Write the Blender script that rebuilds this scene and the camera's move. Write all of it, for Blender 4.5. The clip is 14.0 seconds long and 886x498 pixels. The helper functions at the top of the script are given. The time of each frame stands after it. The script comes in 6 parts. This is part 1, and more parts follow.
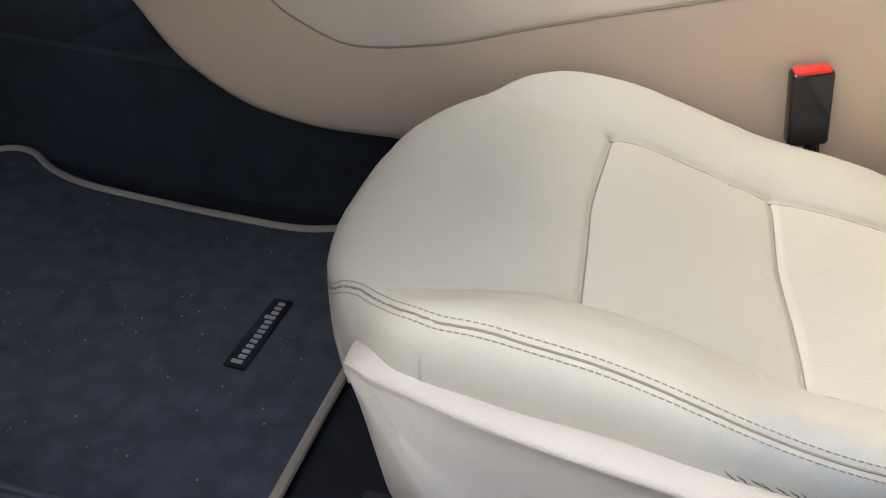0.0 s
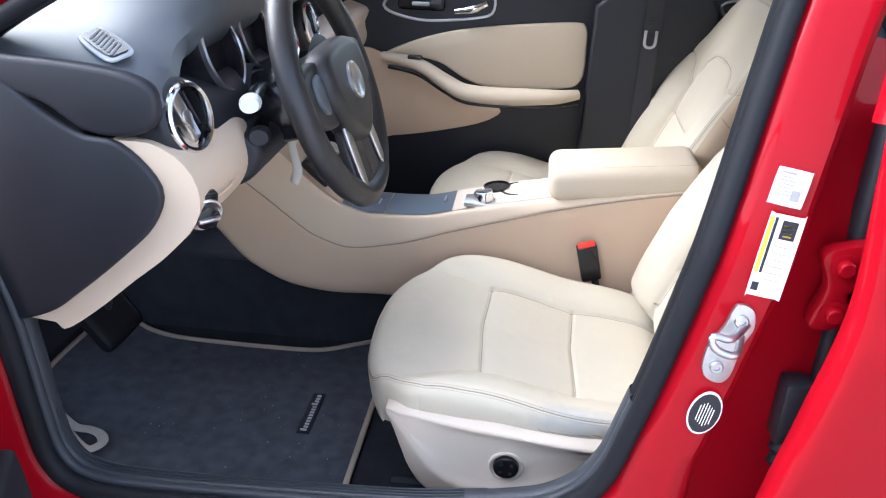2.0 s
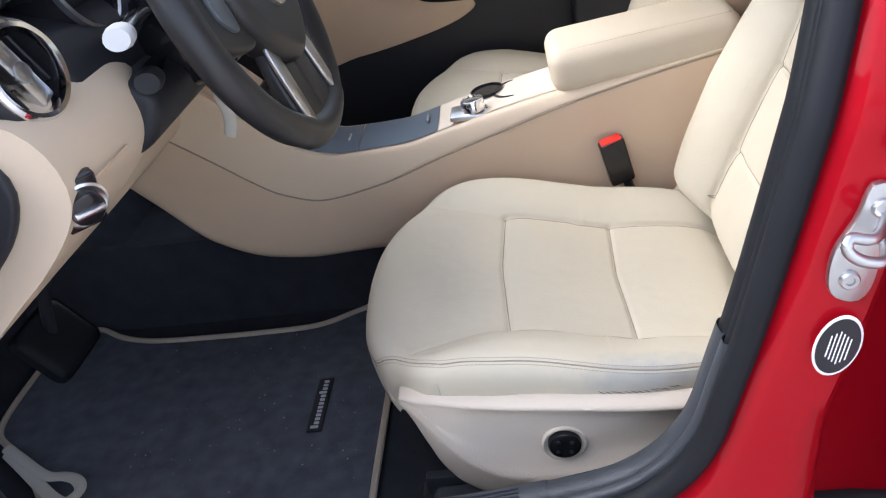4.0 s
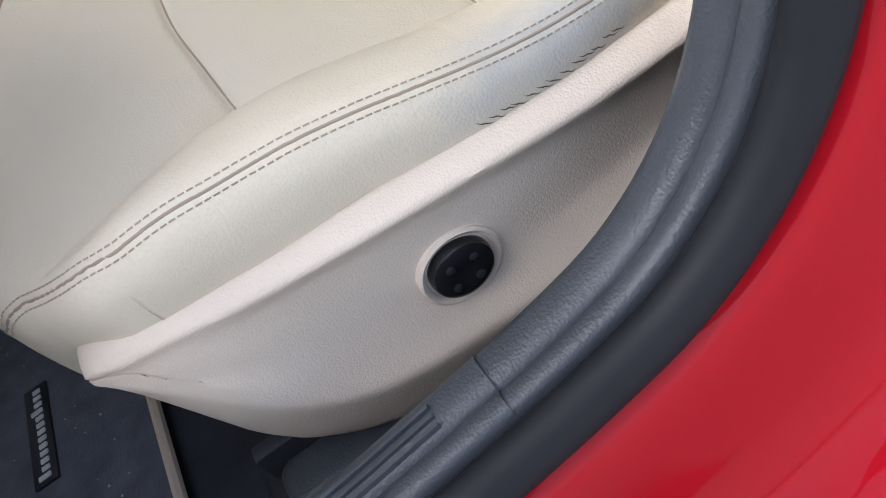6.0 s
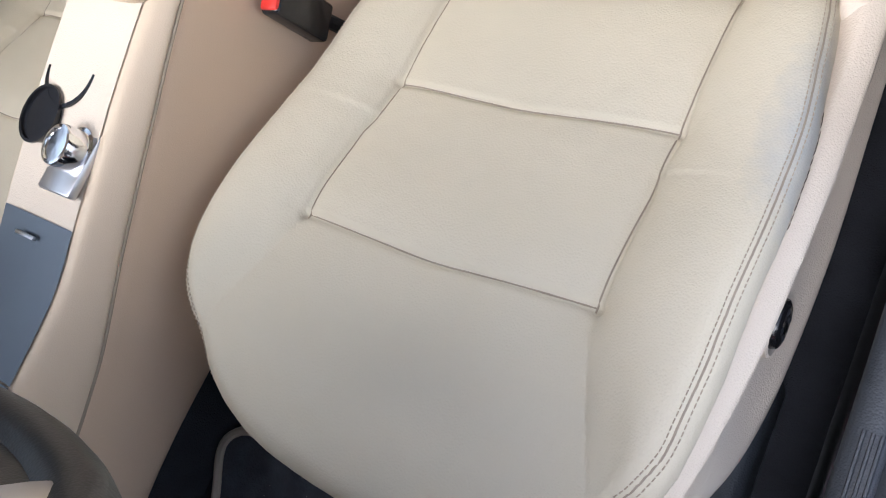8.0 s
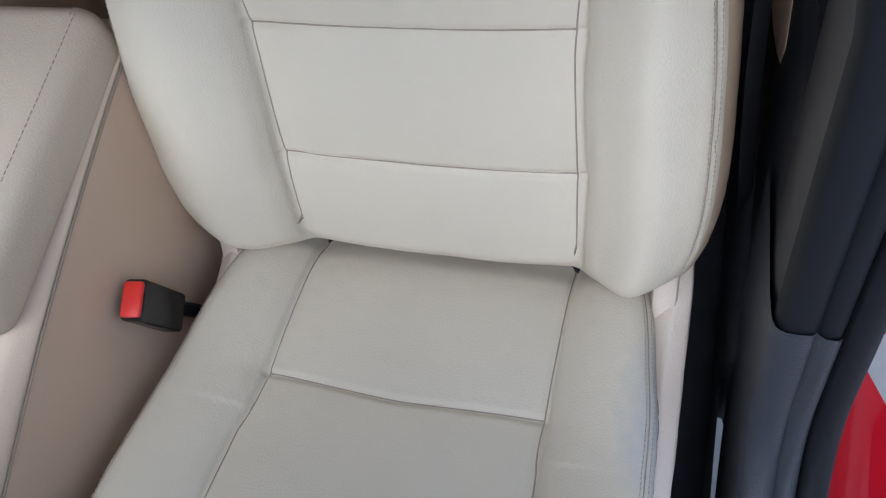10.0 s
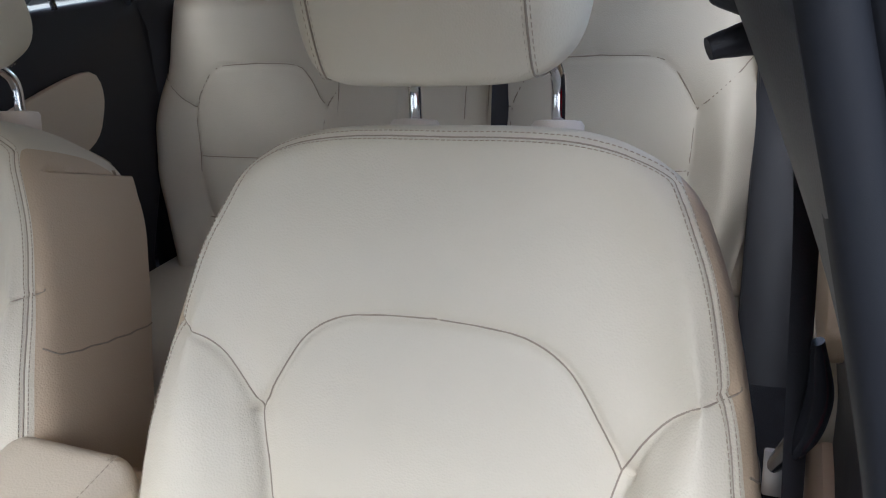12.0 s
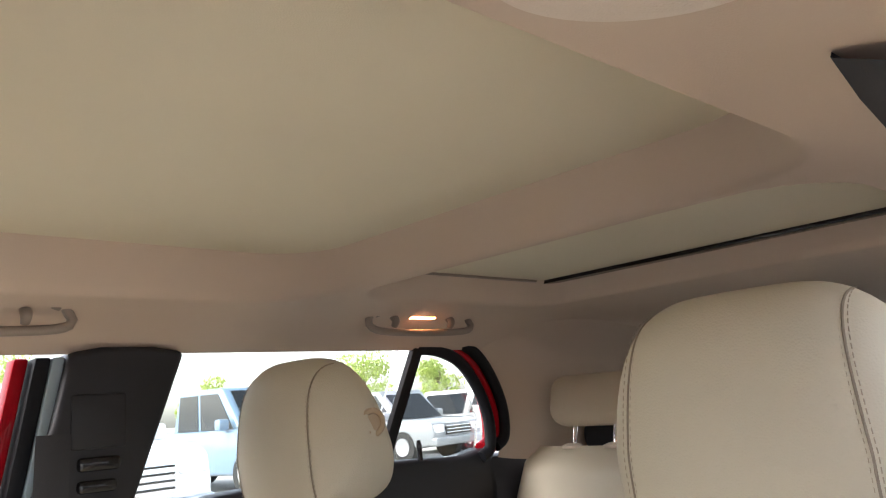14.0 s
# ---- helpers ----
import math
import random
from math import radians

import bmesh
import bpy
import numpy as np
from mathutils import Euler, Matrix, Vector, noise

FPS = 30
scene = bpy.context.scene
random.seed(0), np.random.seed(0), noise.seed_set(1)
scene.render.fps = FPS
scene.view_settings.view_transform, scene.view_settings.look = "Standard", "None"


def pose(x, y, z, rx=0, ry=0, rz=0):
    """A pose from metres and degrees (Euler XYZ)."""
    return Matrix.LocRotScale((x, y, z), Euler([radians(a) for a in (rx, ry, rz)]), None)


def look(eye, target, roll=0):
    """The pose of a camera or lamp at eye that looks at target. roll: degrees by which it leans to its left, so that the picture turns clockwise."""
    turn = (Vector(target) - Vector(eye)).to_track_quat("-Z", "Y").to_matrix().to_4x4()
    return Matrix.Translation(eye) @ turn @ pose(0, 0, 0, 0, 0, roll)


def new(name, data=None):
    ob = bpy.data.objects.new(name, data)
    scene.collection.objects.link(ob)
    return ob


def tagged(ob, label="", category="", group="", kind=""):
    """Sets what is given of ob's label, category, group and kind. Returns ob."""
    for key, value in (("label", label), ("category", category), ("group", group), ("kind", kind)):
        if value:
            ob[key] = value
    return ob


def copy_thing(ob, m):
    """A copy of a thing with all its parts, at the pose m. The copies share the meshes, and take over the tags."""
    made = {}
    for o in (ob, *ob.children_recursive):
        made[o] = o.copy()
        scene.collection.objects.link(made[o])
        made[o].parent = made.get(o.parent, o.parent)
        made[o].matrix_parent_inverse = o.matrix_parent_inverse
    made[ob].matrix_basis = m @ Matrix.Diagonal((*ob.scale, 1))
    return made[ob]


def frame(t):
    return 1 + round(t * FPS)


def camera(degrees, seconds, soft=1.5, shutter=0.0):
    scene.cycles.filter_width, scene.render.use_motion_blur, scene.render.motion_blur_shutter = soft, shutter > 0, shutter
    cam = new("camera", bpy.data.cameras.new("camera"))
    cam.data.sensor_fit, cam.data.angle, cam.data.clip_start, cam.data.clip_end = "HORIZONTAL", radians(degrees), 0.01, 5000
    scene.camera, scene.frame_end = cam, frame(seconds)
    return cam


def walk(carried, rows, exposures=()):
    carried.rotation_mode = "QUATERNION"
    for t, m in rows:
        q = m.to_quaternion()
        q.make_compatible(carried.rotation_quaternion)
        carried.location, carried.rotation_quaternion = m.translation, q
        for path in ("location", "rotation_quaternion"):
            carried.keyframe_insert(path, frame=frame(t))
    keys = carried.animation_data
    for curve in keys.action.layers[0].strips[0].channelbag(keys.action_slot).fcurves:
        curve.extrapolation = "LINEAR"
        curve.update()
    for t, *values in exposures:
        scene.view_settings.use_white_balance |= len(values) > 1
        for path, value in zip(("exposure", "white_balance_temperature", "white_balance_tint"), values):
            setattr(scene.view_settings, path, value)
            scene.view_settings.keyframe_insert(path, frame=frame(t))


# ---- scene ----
cam = camera(59.0, 14.0, 1.15)
PATH = [
    (0, (-0.326, -0.602, 0.628), (-0.677, 1.046, -0.449), 5.0),
    (0.5, (-0.275, -0.778, 0.76), (-0.522, 0.903, -0.295), 2.9),
    (1, (-0.267, -1.011, 0.918), (-0.461, 0.727, -0.053), 1.6),
    (1.5, (-0.272, -1.158, 1.013), (-0.467, 0.622, 0.124), 1.4),
    (2, (-0.269, -1.247, 1.061), (-0.469, 0.547, 0.2), 1.8),
    (2.2, (-0.262, -1.263, 1.068), (-0.465, 0.536, 0.217), 2.0),
    (4.5, (-0.281, -0.796, 0.798), (-0.462, 0.834, -0.346), -19.1),
    (5, (-0.291, -0.633, 0.627), (-0.367, 0.896, -0.66), -28.6),
    (5.5, (-0.297, -0.566, 0.548), (-0.245, 0.882, -0.831), -31.0),
    (6, (-0.301, -0.561, 0.542), (-0.167, 0.835, -0.884), -31.6),
    (6.5, (-0.317, -0.553, 0.55), (-0.127, 0.801, -0.909), -32.5),
    (7, (-0.41, -0.488, 0.659), (-0.261, 0.779, -0.882), -40.9),
    (7.2, (-0.451, -0.468, 0.698), (-0.255, 0.817, -0.823), -43.8),
    (9.3, (-0.376, -0.216, 0.971), (0.169, 0.334, -0.873), -34.8),
    (9.5, (-0.378, -0.223, 0.974), (0.279, 0.329, -0.833), -29.9),
    (10, (-0.341, -0.247, 0.989), (0.491, 0.334, -0.734), -24.5),
    (10.5, (-0.334, -0.254, 0.997), (0.726, 0.338, -0.593), -18.1),
    (11, (-0.335, -0.258, 1.002), (0.958, 0.369, -0.389), -13.0),
    (11.5, (-0.34, -0.255, 1.0), (1.171, 0.427, -0.119), -8.9),
    (12, (-0.336, -0.258, 1.002), (1.306, 0.518, 0.165), -6.7),
    (12.5, (-0.328, -0.262, 0.993), (1.377, 0.637, 0.458), -5.3),
    (13, (-0.326, -0.27, 0.984), (1.366, 0.782, 0.815), -4.3),
    (13.5, (-0.323, -0.272, 0.98), (1.263, 0.94, 1.096), -3.8),
    (14, (-0.318, -0.279, 0.982), (1.023, 1.153, 1.37), -4.3),
]
EXPOSURES = [(0, 2.0, 6200, 9), (0.5, 1.8, 6000, 10), (2, 2.32, 5700, 12), (4.5, 1.95, 6000, 12), (7.2, 2.0, 6000, 12), (9.5, 1.25, 5500, 12), (10.5, 1.0, 5250, 11), (11, 1.25, 5250, 10), (12, 1.58, 5550, 11), (12.5, 1.8, 5850, 12), (13, 2.15, 6200, 13), (14, 2.4, 6450, 13)]
walk(cam, [(t, look(eye, target, roll)) for t, eye, target, roll in PATH], EXPOSURES)

# ---- sky, sun, exposure ----
world = bpy.data.worlds.new("sky")
scene.world = world
world.use_nodes = True
wn = world.node_tree
sky = wn.nodes.new("ShaderNodeTexSky")
sky.sky_type, sky.sun_disc = "NISHITA", False
sky.sun_elevation, sky.sun_rotation = radians(43), radians(277)
sky.air_density, sky.dust_density, sky.ozone_density = 1.0, 2.5, 1.0
haze = wn.nodes.new("ShaderNodeHueSaturation")
haze.inputs["Saturation"].default_value = 0.5
wn.links.new(sky.outputs[0], haze.inputs["Color"])
wn.links.new(haze.outputs[0], wn.nodes["Background"].inputs[0])
wn.nodes["Background"].inputs[1].default_value = 0.15
sun = new("sun", bpy.data.lights.new("sun", "SUN"))
sun.data.energy, sun.data.angle, sun.data.color = 1.7, radians(60), (1.0, 0.97, 0.93)
sun.matrix_world = look((-7.3, 0.9, 6.85), (0, 0, 0))

# ---- materials ----


def mat(name, color, rough=0.5, metal=0.0, grain=0.0, grain_size=0.002, var=0.06, var_size=0.08, cells=False, coat=0.0, spec=0.5, sheen=0.0):
    m = bpy.data.materials.new(name)
    m.use_nodes = True
    t = m.node_tree
    b = t.nodes["Principled BSDF"]
    b.inputs["Roughness"].default_value, b.inputs["Metallic"].default_value = rough, metal
    b.inputs["Coat Weight"].default_value = coat
    b.inputs["Coat Roughness"].default_value = 0.04
    b.inputs["Specular IOR Level"].default_value = spec
    b.inputs["Sheen Weight"].default_value = sheen
    tc = t.nodes.new("ShaderNodeTexCoord")
    n1 = t.nodes.new("ShaderNodeTexNoise")
    n1.inputs["Scale"].default_value, n1.inputs["Detail"].default_value = 1.0 / var_size, 6.0
    t.links.new(tc.outputs["Object"], n1.inputs["Vector"])
    mix = t.nodes.new("ShaderNodeMix")
    mix.data_type = "RGBA"
    mix.inputs[6].default_value = (*[c * (1 - var) for c in color], 1)
    mix.inputs[7].default_value = (*[min(1, c * (1 + var)) for c in color], 1)
    t.links.new(n1.outputs["Fac"], mix.inputs[0])
    t.links.new(mix.outputs[2], b.inputs["Base Color"])
    mr = t.nodes.new("ShaderNodeMapRange")
    mr.inputs[3].default_value, mr.inputs[4].default_value = rough * 0.88, min(1, rough * 1.12)
    t.links.new(n1.outputs["Fac"], mr.inputs[0])
    t.links.new(mr.outputs[0], b.inputs["Roughness"])
    if grain:
        if cells:
            g = t.nodes.new("ShaderNodeTexVoronoi")
            g.feature = "SMOOTH_F1"
            g.inputs["Smoothness"].default_value = 0.4
            out = g.outputs["Distance"]
        else:
            g = t.nodes.new("ShaderNodeTexNoise")
            g.inputs["Detail"].default_value = 3.0
            out = g.outputs["Fac"]
        g.inputs["Scale"].default_value = 1.0 / grain_size
        t.links.new(tc.outputs["Object"], g.inputs["Vector"])
        bump = t.nodes.new("ShaderNodeBump")
        bump.invert = cells
        bump.inputs["Strength"].default_value, bump.inputs["Distance"].default_value = 0.6, grain
        t.links.new(out, bump.inputs["Height"])
        t.links.new(bump.outputs[0], b.inputs["Normal"])
    return m


LEATHER = mat("cream_leather", (0.600, 0.540, 0.425), 0.52, grain=0.00042, grain_size=0.0018, cells=True, var=0.045, var_size=0.10, spec=0.25)
LEATHER_WORN = mat("worn_cream_leather", (0.600, 0.540, 0.425), 0.54, grain=0.00042, grain_size=0.0018, cells=True, var=0.045, var_size=0.10, spec=0.2)
wt = LEATHER_WORN.node_tree
wtc = [q for q in wt.nodes if q.type == "TEX_COORD"][0]
wmap = wt.nodes.new("ShaderNodeMapping")
wmap.inputs["Location"].default_value = (0.150 / 0.11, 0.240 / 0.035, -0.296 / 0.035)
wmap.inputs["Scale"].default_value = (1 / 0.11, 1 / 0.035, 1 / 0.035)
wlen = wt.nodes.new("ShaderNodeVectorMath")
wlen.operation = "LENGTH"
wno = wt.nodes.new("ShaderNodeTexNoise")
wno.inputs["Scale"].default_value, wno.inputs["Detail"].default_value = 60, 8
wadd = wt.nodes.new("ShaderNodeMath")
wadd.operation = "ADD"
wrg = wt.nodes.new("ShaderNodeMapRange")
wrg.inputs[1].default_value, wrg.inputs[2].default_value, wrg.inputs[3].default_value, wrg.inputs[4].default_value = 1.55, 0.75, 0.0, 0.55
wmx = wt.nodes.new("ShaderNodeMix")
wmx.data_type = "RGBA"
wmx.inputs[7].default_value = (0.34, 0.37, 0.40, 1)
wb = wt.nodes["Principled BSDF"]
base = wb.inputs["Base Color"].links[0].from_socket
wt.links.new(wtc.outputs["Object"], wmap.inputs[0]), wt.links.new(wmap.outputs[0], wlen.inputs[0])
wt.links.new(wtc.outputs["Object"], wno.inputs["Vector"])
wt.links.new(wlen.outputs["Value"], wadd.inputs[0]), wt.links.new(wno.outputs["Fac"], wadd.inputs[1])
wt.links.new(wadd.outputs[0], wrg.inputs[0]), wt.links.new(wrg.outputs[0], wmx.inputs[0])
wt.links.new(base, wmx.inputs[6]), wt.links.new(wmx.outputs[2], wb.inputs["Base Color"])
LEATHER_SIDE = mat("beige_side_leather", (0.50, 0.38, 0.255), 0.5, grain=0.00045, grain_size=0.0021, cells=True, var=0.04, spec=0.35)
LEATHER_TAN = mat("tan_leather", (0.58, 0.49, 0.37), 0.5, grain=0.00045, grain_size=0.0021, cells=True, var=0.04, spec=0.35)
TANLIGHT = mat("light_tan_plastic", (0.63, 0.505, 0.375), 0.5, grain=0.0002, grain_size=0.0012, cells=True, var=0.03, spec=0.35)
BEIGE = mat("beige_plastic", (0.64, 0.55, 0.455), 0.5, grain=0.0005, grain_size=0.0015, cells=True, var=0.03, spec=0.35)
TAN = mat("tan_plastic", (0.60, 0.445, 0.315), 0.55, grain=0.0002, grain_size=0.0012, cells=True, var=0.04, spec=0.35)
BLACK = mat("black_plastic", (0.017, 0.018, 0.023), 0.5, spec=0.4, grain=0.0002, grain_size=0.0012, cells=True, var=0.15)
DASH = mat("black_dash_skin", (0.095, 0.108, 0.122), 0.33, grain=0.0002, grain_size=0.0012, cells=True, var=0.12)
GLOSS = mat("gloss_black", (0.012, 0.012, 0.014), 0.18, var=0.1)
SILLBLACK = mat("grained_sill_plastic", (0.036, 0.041, 0.050), 0.45, grain=0.0005, grain_size=0.0018, cells=True, var=0.15, spec=0.4)
RUBBER = mat("black_rubber_seal", (0.009, 0.010, 0.013), 0.6, spec=0.2, grain=0.0001, grain_size=0.0006, var=0.2, var_size=0.03)
CARPET = mat("black_carpet", (0.042, 0.044, 0.052), 0.95, grain=0.002, grain_size=0.002, var=0.4, var_size=0.05, spec=0.1, sheen=0.05)
MATCLOTH = mat("black_mat_pile", (0.115, 0.124, 0.148), 0.95, grain=0.0025, grain_size=0.0028, var=0.55, var_size=0.03, spec=0.1, sheen=0.08)
PIPING = mat("beige_piping", (0.60, 0.50, 0.38), 0.8, grain=0.0006, grain_size=0.002, var=0.1)
PAINT = mat("red_car_paint", (0.285, 0.002, 0.008), 0.5, coat=0.27, var=0.04, var_size=0.3, spec=0.04)
CHROME = mat("chrome", (0.8, 0.8, 0.82), 0.12, metal=1.0, var=0.03)
SILVER = mat("satin_silver", (0.62, 0.62, 0.64), 0.32, metal=1.0, var=0.04)
STEEL = mat("zinc_steel", (0.50, 0.50, 0.51), 0.38, metal=1.0, var=0.1, var_size=0.01)
CRACK = mat("dark_crack", (0.075, 0.058, 0.045), 0.9, var=0.1)
SEAM = mat("brown_seam_thread", (0.30, 0.245, 0.185), 0.8, var=0.1)
STITCH = mat("beige_thread", (0.40, 0.33, 0.25), 0.8, var=0.1)
LINER = mat("beige_headliner_cloth", (0.57, 0.46, 0.365), 0.95, grain=0.0005, grain_size=0.0015, var=0.05, var_size=0.2, spec=0.1)
BLIND = mat("pale_sunblind_cloth", (0.66, 0.60, 0.46), 0.9, grain=0.0004, grain_size=0.0012, var=0.04, var_size=0.2, spec=0.1)
GRIP = mat("grey_beige_grip", (0.27, 0.22, 0.18), 0.5, grain=0.0002, grain_size=0.0012)
RED = mat("red_button", (0.70, 0.03, 0.02), 0.4, var=0.05)
WHITE = mat("white_paper", (0.80, 0.80, 0.80), 0.45, var=0.02)
YELLOW = mat("yellow_print", (0.70, 0.45, 0.04), 0.5, var=0.03)
GREY = mat("grey_print", (0.35, 0.35, 0.36), 0.6, var=0.05)
WEB = mat("black_belt_webbing", (0.02, 0.02, 0.024), 0.7, grain=0.0006, grain_size=0.0015, var=0.15)

# ---- mesh tools ----


def part(name, geo, material, parent=None, label="", smooth=40.0):
    me = bpy.data.meshes.new(name)
    if isinstance(geo, tuple):
        me.from_pydata([tuple(v) for v in geo[0]], [], [tuple(f) for f in geo[1]])
    else:
        geo.to_mesh(me)
        geo.free()
    me.validate()
    fix = bmesh.new()
    fix.from_mesh(me)
    bmesh.ops.recalc_face_normals(fix, faces=fix.faces)
    fix.to_mesh(me)
    fix.free()
    me.polygons.foreach_set("use_smooth", [True] * len(me.polygons))
    if smooth:
        me.set_sharp_from_angle(angle=radians(smooth))
    me.materials.append(material)
    ob = new(name, me)
    if parent is not None:
        ob.parent = parent
    if label:
        ob["label"] = label
    return ob


def thing(name, label, category, group="", kind=""):
    return tagged(new(name), label, category, group, kind)


def box(x0, x1, y0, y1, z0, z1, bevel=0.004, seg=2, m=None):
    bm = bmesh.new()
    bmesh.ops.create_cube(bm, size=1)
    bmesh.ops.transform(bm, matrix=Matrix.LocRotScale(((x0 + x1) / 2, (y0 + y1) / 2, (z0 + z1) / 2), None, (x1 - x0, y1 - y0, z1 - z0)), verts=bm.verts)
    if bevel:
        bmesh.ops.bevel(bm, geom=bm.edges, offset=bevel, segments=seg, profile=0.5, affect="EDGES")
    if m is not None:
        bmesh.ops.transform(bm, matrix=m, verts=bm.verts)
    return bm


def merge(*bms):
    me = bpy.data.meshes.new("tmp")
    out = bmesh.new()
    for b in bms:
        b.to_mesh(me)
        out.from_mesh(me)
        b.free()
    bpy.data.meshes.remove(me)
    return out


def grid(P, closed_u=False, closed_v=False):
    """Quads over an array of points (rows, columns, 3)."""
    P = np.asarray(P, float)
    nu, nv = P.shape[:2]
    faces = []
    for i in range(nu if closed_u else nu - 1):
        for j in range(nv if closed_v else nv - 1):
            a, b = i * nv + j, i * nv + (j + 1) % nv
            c, d = ((i + 1) % nu) * nv + (j + 1) % nv, ((i + 1) % nu) * nv + j
            faces.append((a, b, c, d))
    return P.reshape(-1, 3).tolist(), faces


def curve(pts, n, closed=False):
    """n points spaced evenly along a smooth line through pts."""
    p = np.asarray(pts, float)
    k = len(p)
    out = []
    for i in range(k if closed else k - 1):
        if closed:
            a, b, c, d = p[i - 1], p[i], p[(i + 1) % k], p[(i + 2) % k]
        else:
            b, c = p[i], p[i + 1]
            a = p[i - 1] if i else 2 * b - c
            d = p[i + 2] if i + 2 < k else 2 * c - b
        for u in np.linspace(0, 1, 14, endpoint=False):
            out.append(0.5 * (2 * b + (c - a) * u + (2 * a - 5 * b + 4 * c - d) * u * u + (3 * b - a - 3 * c + d) * u**3))
    out.append(p[0] if closed else p[-1])
    out = np.array(out)
    s = np.r_[0, np.cumsum(np.linalg.norm(np.diff(out, axis=0), axis=1))]
    w = np.linspace(0, s[-1], n + (1 if closed else 0))
    r = np.stack([np.interp(w, s, out[:, j]) for j in range(p.shape[1])], 1)
    return r[:-1] if closed else r


def tube(pts, r, n=40, sides=10, closed=False, smooth_path=True, flat=1.0, caps=True):
    """A pipe of radius r (a number, or one for each point) along pts."""
    p = curve(pts, n, closed) if smooth_path else np.asarray(pts, float)
    n = len(p)
    rr = np.full(n, r) if np.isscalar(r) else np.interp(np.linspace(0, 1, n), np.linspace(0, 1, len(r)), r)
    tan = np.roll(p, -1, 0) - np.roll(p, 1, 0) if closed else np.gradient(p, axis=0)
    tan /= np.linalg.norm(tan, axis=1)[:, None]
    up = np.array([0.0, 0, 1]) if abs(tan[:, 2]).max() < 0.95 else np.array([0.31, 0.9, 0.3])
    side = np.cross(tan, up)
    side /= np.linalg.norm(side, axis=1)[:, None]
    top = np.cross(side, tan)
    a = np.linspace(0, 2 * np.pi, sides, endpoint=False)
    P = p[:, None] + rr[:, None, None] * (np.cos(a)[None, :, None] * side[:, None] + flat * np.sin(a)[None, :, None] * top[:, None])
    v, f = grid(P, closed, True)
    if caps and not closed:
        f = f + [tuple(range(sides - 1, -1, -1)), tuple(range((n - 1) * sides, n * sides))]
    return v, f


def lathe(profile, m=None, sides=40, caps=True):
    """A turned shape about local z from (radius, height) pairs."""
    a = np.linspace(0, 2 * np.pi, sides, endpoint=False)
    pr = np.asarray(profile, float)
    P = np.stack([pr[:, 0:1] * np.cos(a), pr[:, 0:1] * np.sin(a), np.repeat(pr[:, 1:2], sides, 1)], -1)
    v, f = grid(P, False, True)
    if caps:
        f = f + [tuple(range(sides)), tuple(range((len(pr) - 1) * sides, len(pr) * sides))]
    if m is not None:
        v = [tuple(m @ Vector(q)) for q in v]
    return v, f


def plate(outline, normal_axis, lo, hi, bevel=0.004, seg=2):
    """A flat panel: an outline in the two other axes, from lo to hi along normal_axis, with rounded rims."""
    bm = bmesh.new()
    order = {"x": lambda a, b, c: (c, a, b), "y": lambda a, b, c: (a, c, b), "z": lambda a, b, c: (a, b, c)}[normal_axis]
    bottom = [bm.verts.new(order(a, b, lo)) for a, b in outline]
    face = bm.faces.new(bottom)
    up = bmesh.ops.extrude_face_region(bm, geom=[face])
    move = [g for g in up["geom"] if isinstance(g, bmesh.types.BMVert)]
    bmesh.ops.translate(bm, verts=move, vec=order(0, 0, hi - lo))
    if bevel:
        rims = [e for e in bm.edges if len(e.link_faces) == 2 and e.calc_face_angle(0) > 0.9]
        bmesh.ops.bevel(bm, geom=rims, offset=bevel, segments=seg, profile=0.5, affect="EDGES", clamp_overlap=True)
    return bm


def smooth_step(x, a, b):
    if isinstance(x, (float, int)):
        t = min(1.0, max(0.0, (x - a) / (b - a)))
    else:
        t = np.clip((np.asarray(x, float) - a) / (b - a), 0, 1)
    return t * t * (3 - 2 * t)


def ease(x, xs, ys):
    """Smooth interpolation of one number through the points without overshoot."""
    n = len(xs)
    x = min(max(x, xs[0]), xs[-1])
    i = 0
    while i < n - 2 and x > xs[i + 1]:
        i += 1

    def slope(k):
        return (ys[k + 1] - ys[k]) / (xs[k + 1] - xs[k])

    def tangent(k):
        if k == 0 or k == n - 1:
            return slope(min(k, n - 2))
        d0, d1 = slope(k - 1), slope(k)
        if d0 * d1 <= 0:
            return 0.0
        h0, h1 = xs[k] - xs[k - 1], xs[k + 1] - xs[k]
        w0, w1 = 2 * h1 + h0, h1 + 2 * h0
        return (w0 + w1) / (w0 / d0 + w1 / d1)

    h = xs[i + 1] - xs[i]
    t = (x - xs[i]) / h
    return (1 + 2 * t) * (1 - t) ** 2 * ys[i] + t * (1 - t) ** 2 * h * tangent(i) + t * t * (3 - 2 * t) * ys[i + 1] + t * t * (t - 1) * h * tangent(i + 1)


def near_line(Y, S, pts):
    """The distance from points (Y, S) to a broken line."""
    best = np.full(np.shape(Y), 9.0)
    for (a, b), (c, d) in zip(pts[:-1], pts[1:]):
        dy, ds = c - a, d - b
        u = np.clip(((Y - a) * dy + (S - b) * ds) / (dy * dy + ds * ds + 1e-12), 0, 1)
        best = np.minimum(best, np.hypot(Y - a - u * dy, S - b - u * ds))
    return best


def tuck(d, deep=0.006, wide=0.016):
    """How far a seam pulls the leather in at distance d."""
    return deep * (0.60 * np.exp(-((d / 0.0032) ** 2)) + 0.40 * np.exp(-((d / wide) ** 2)))


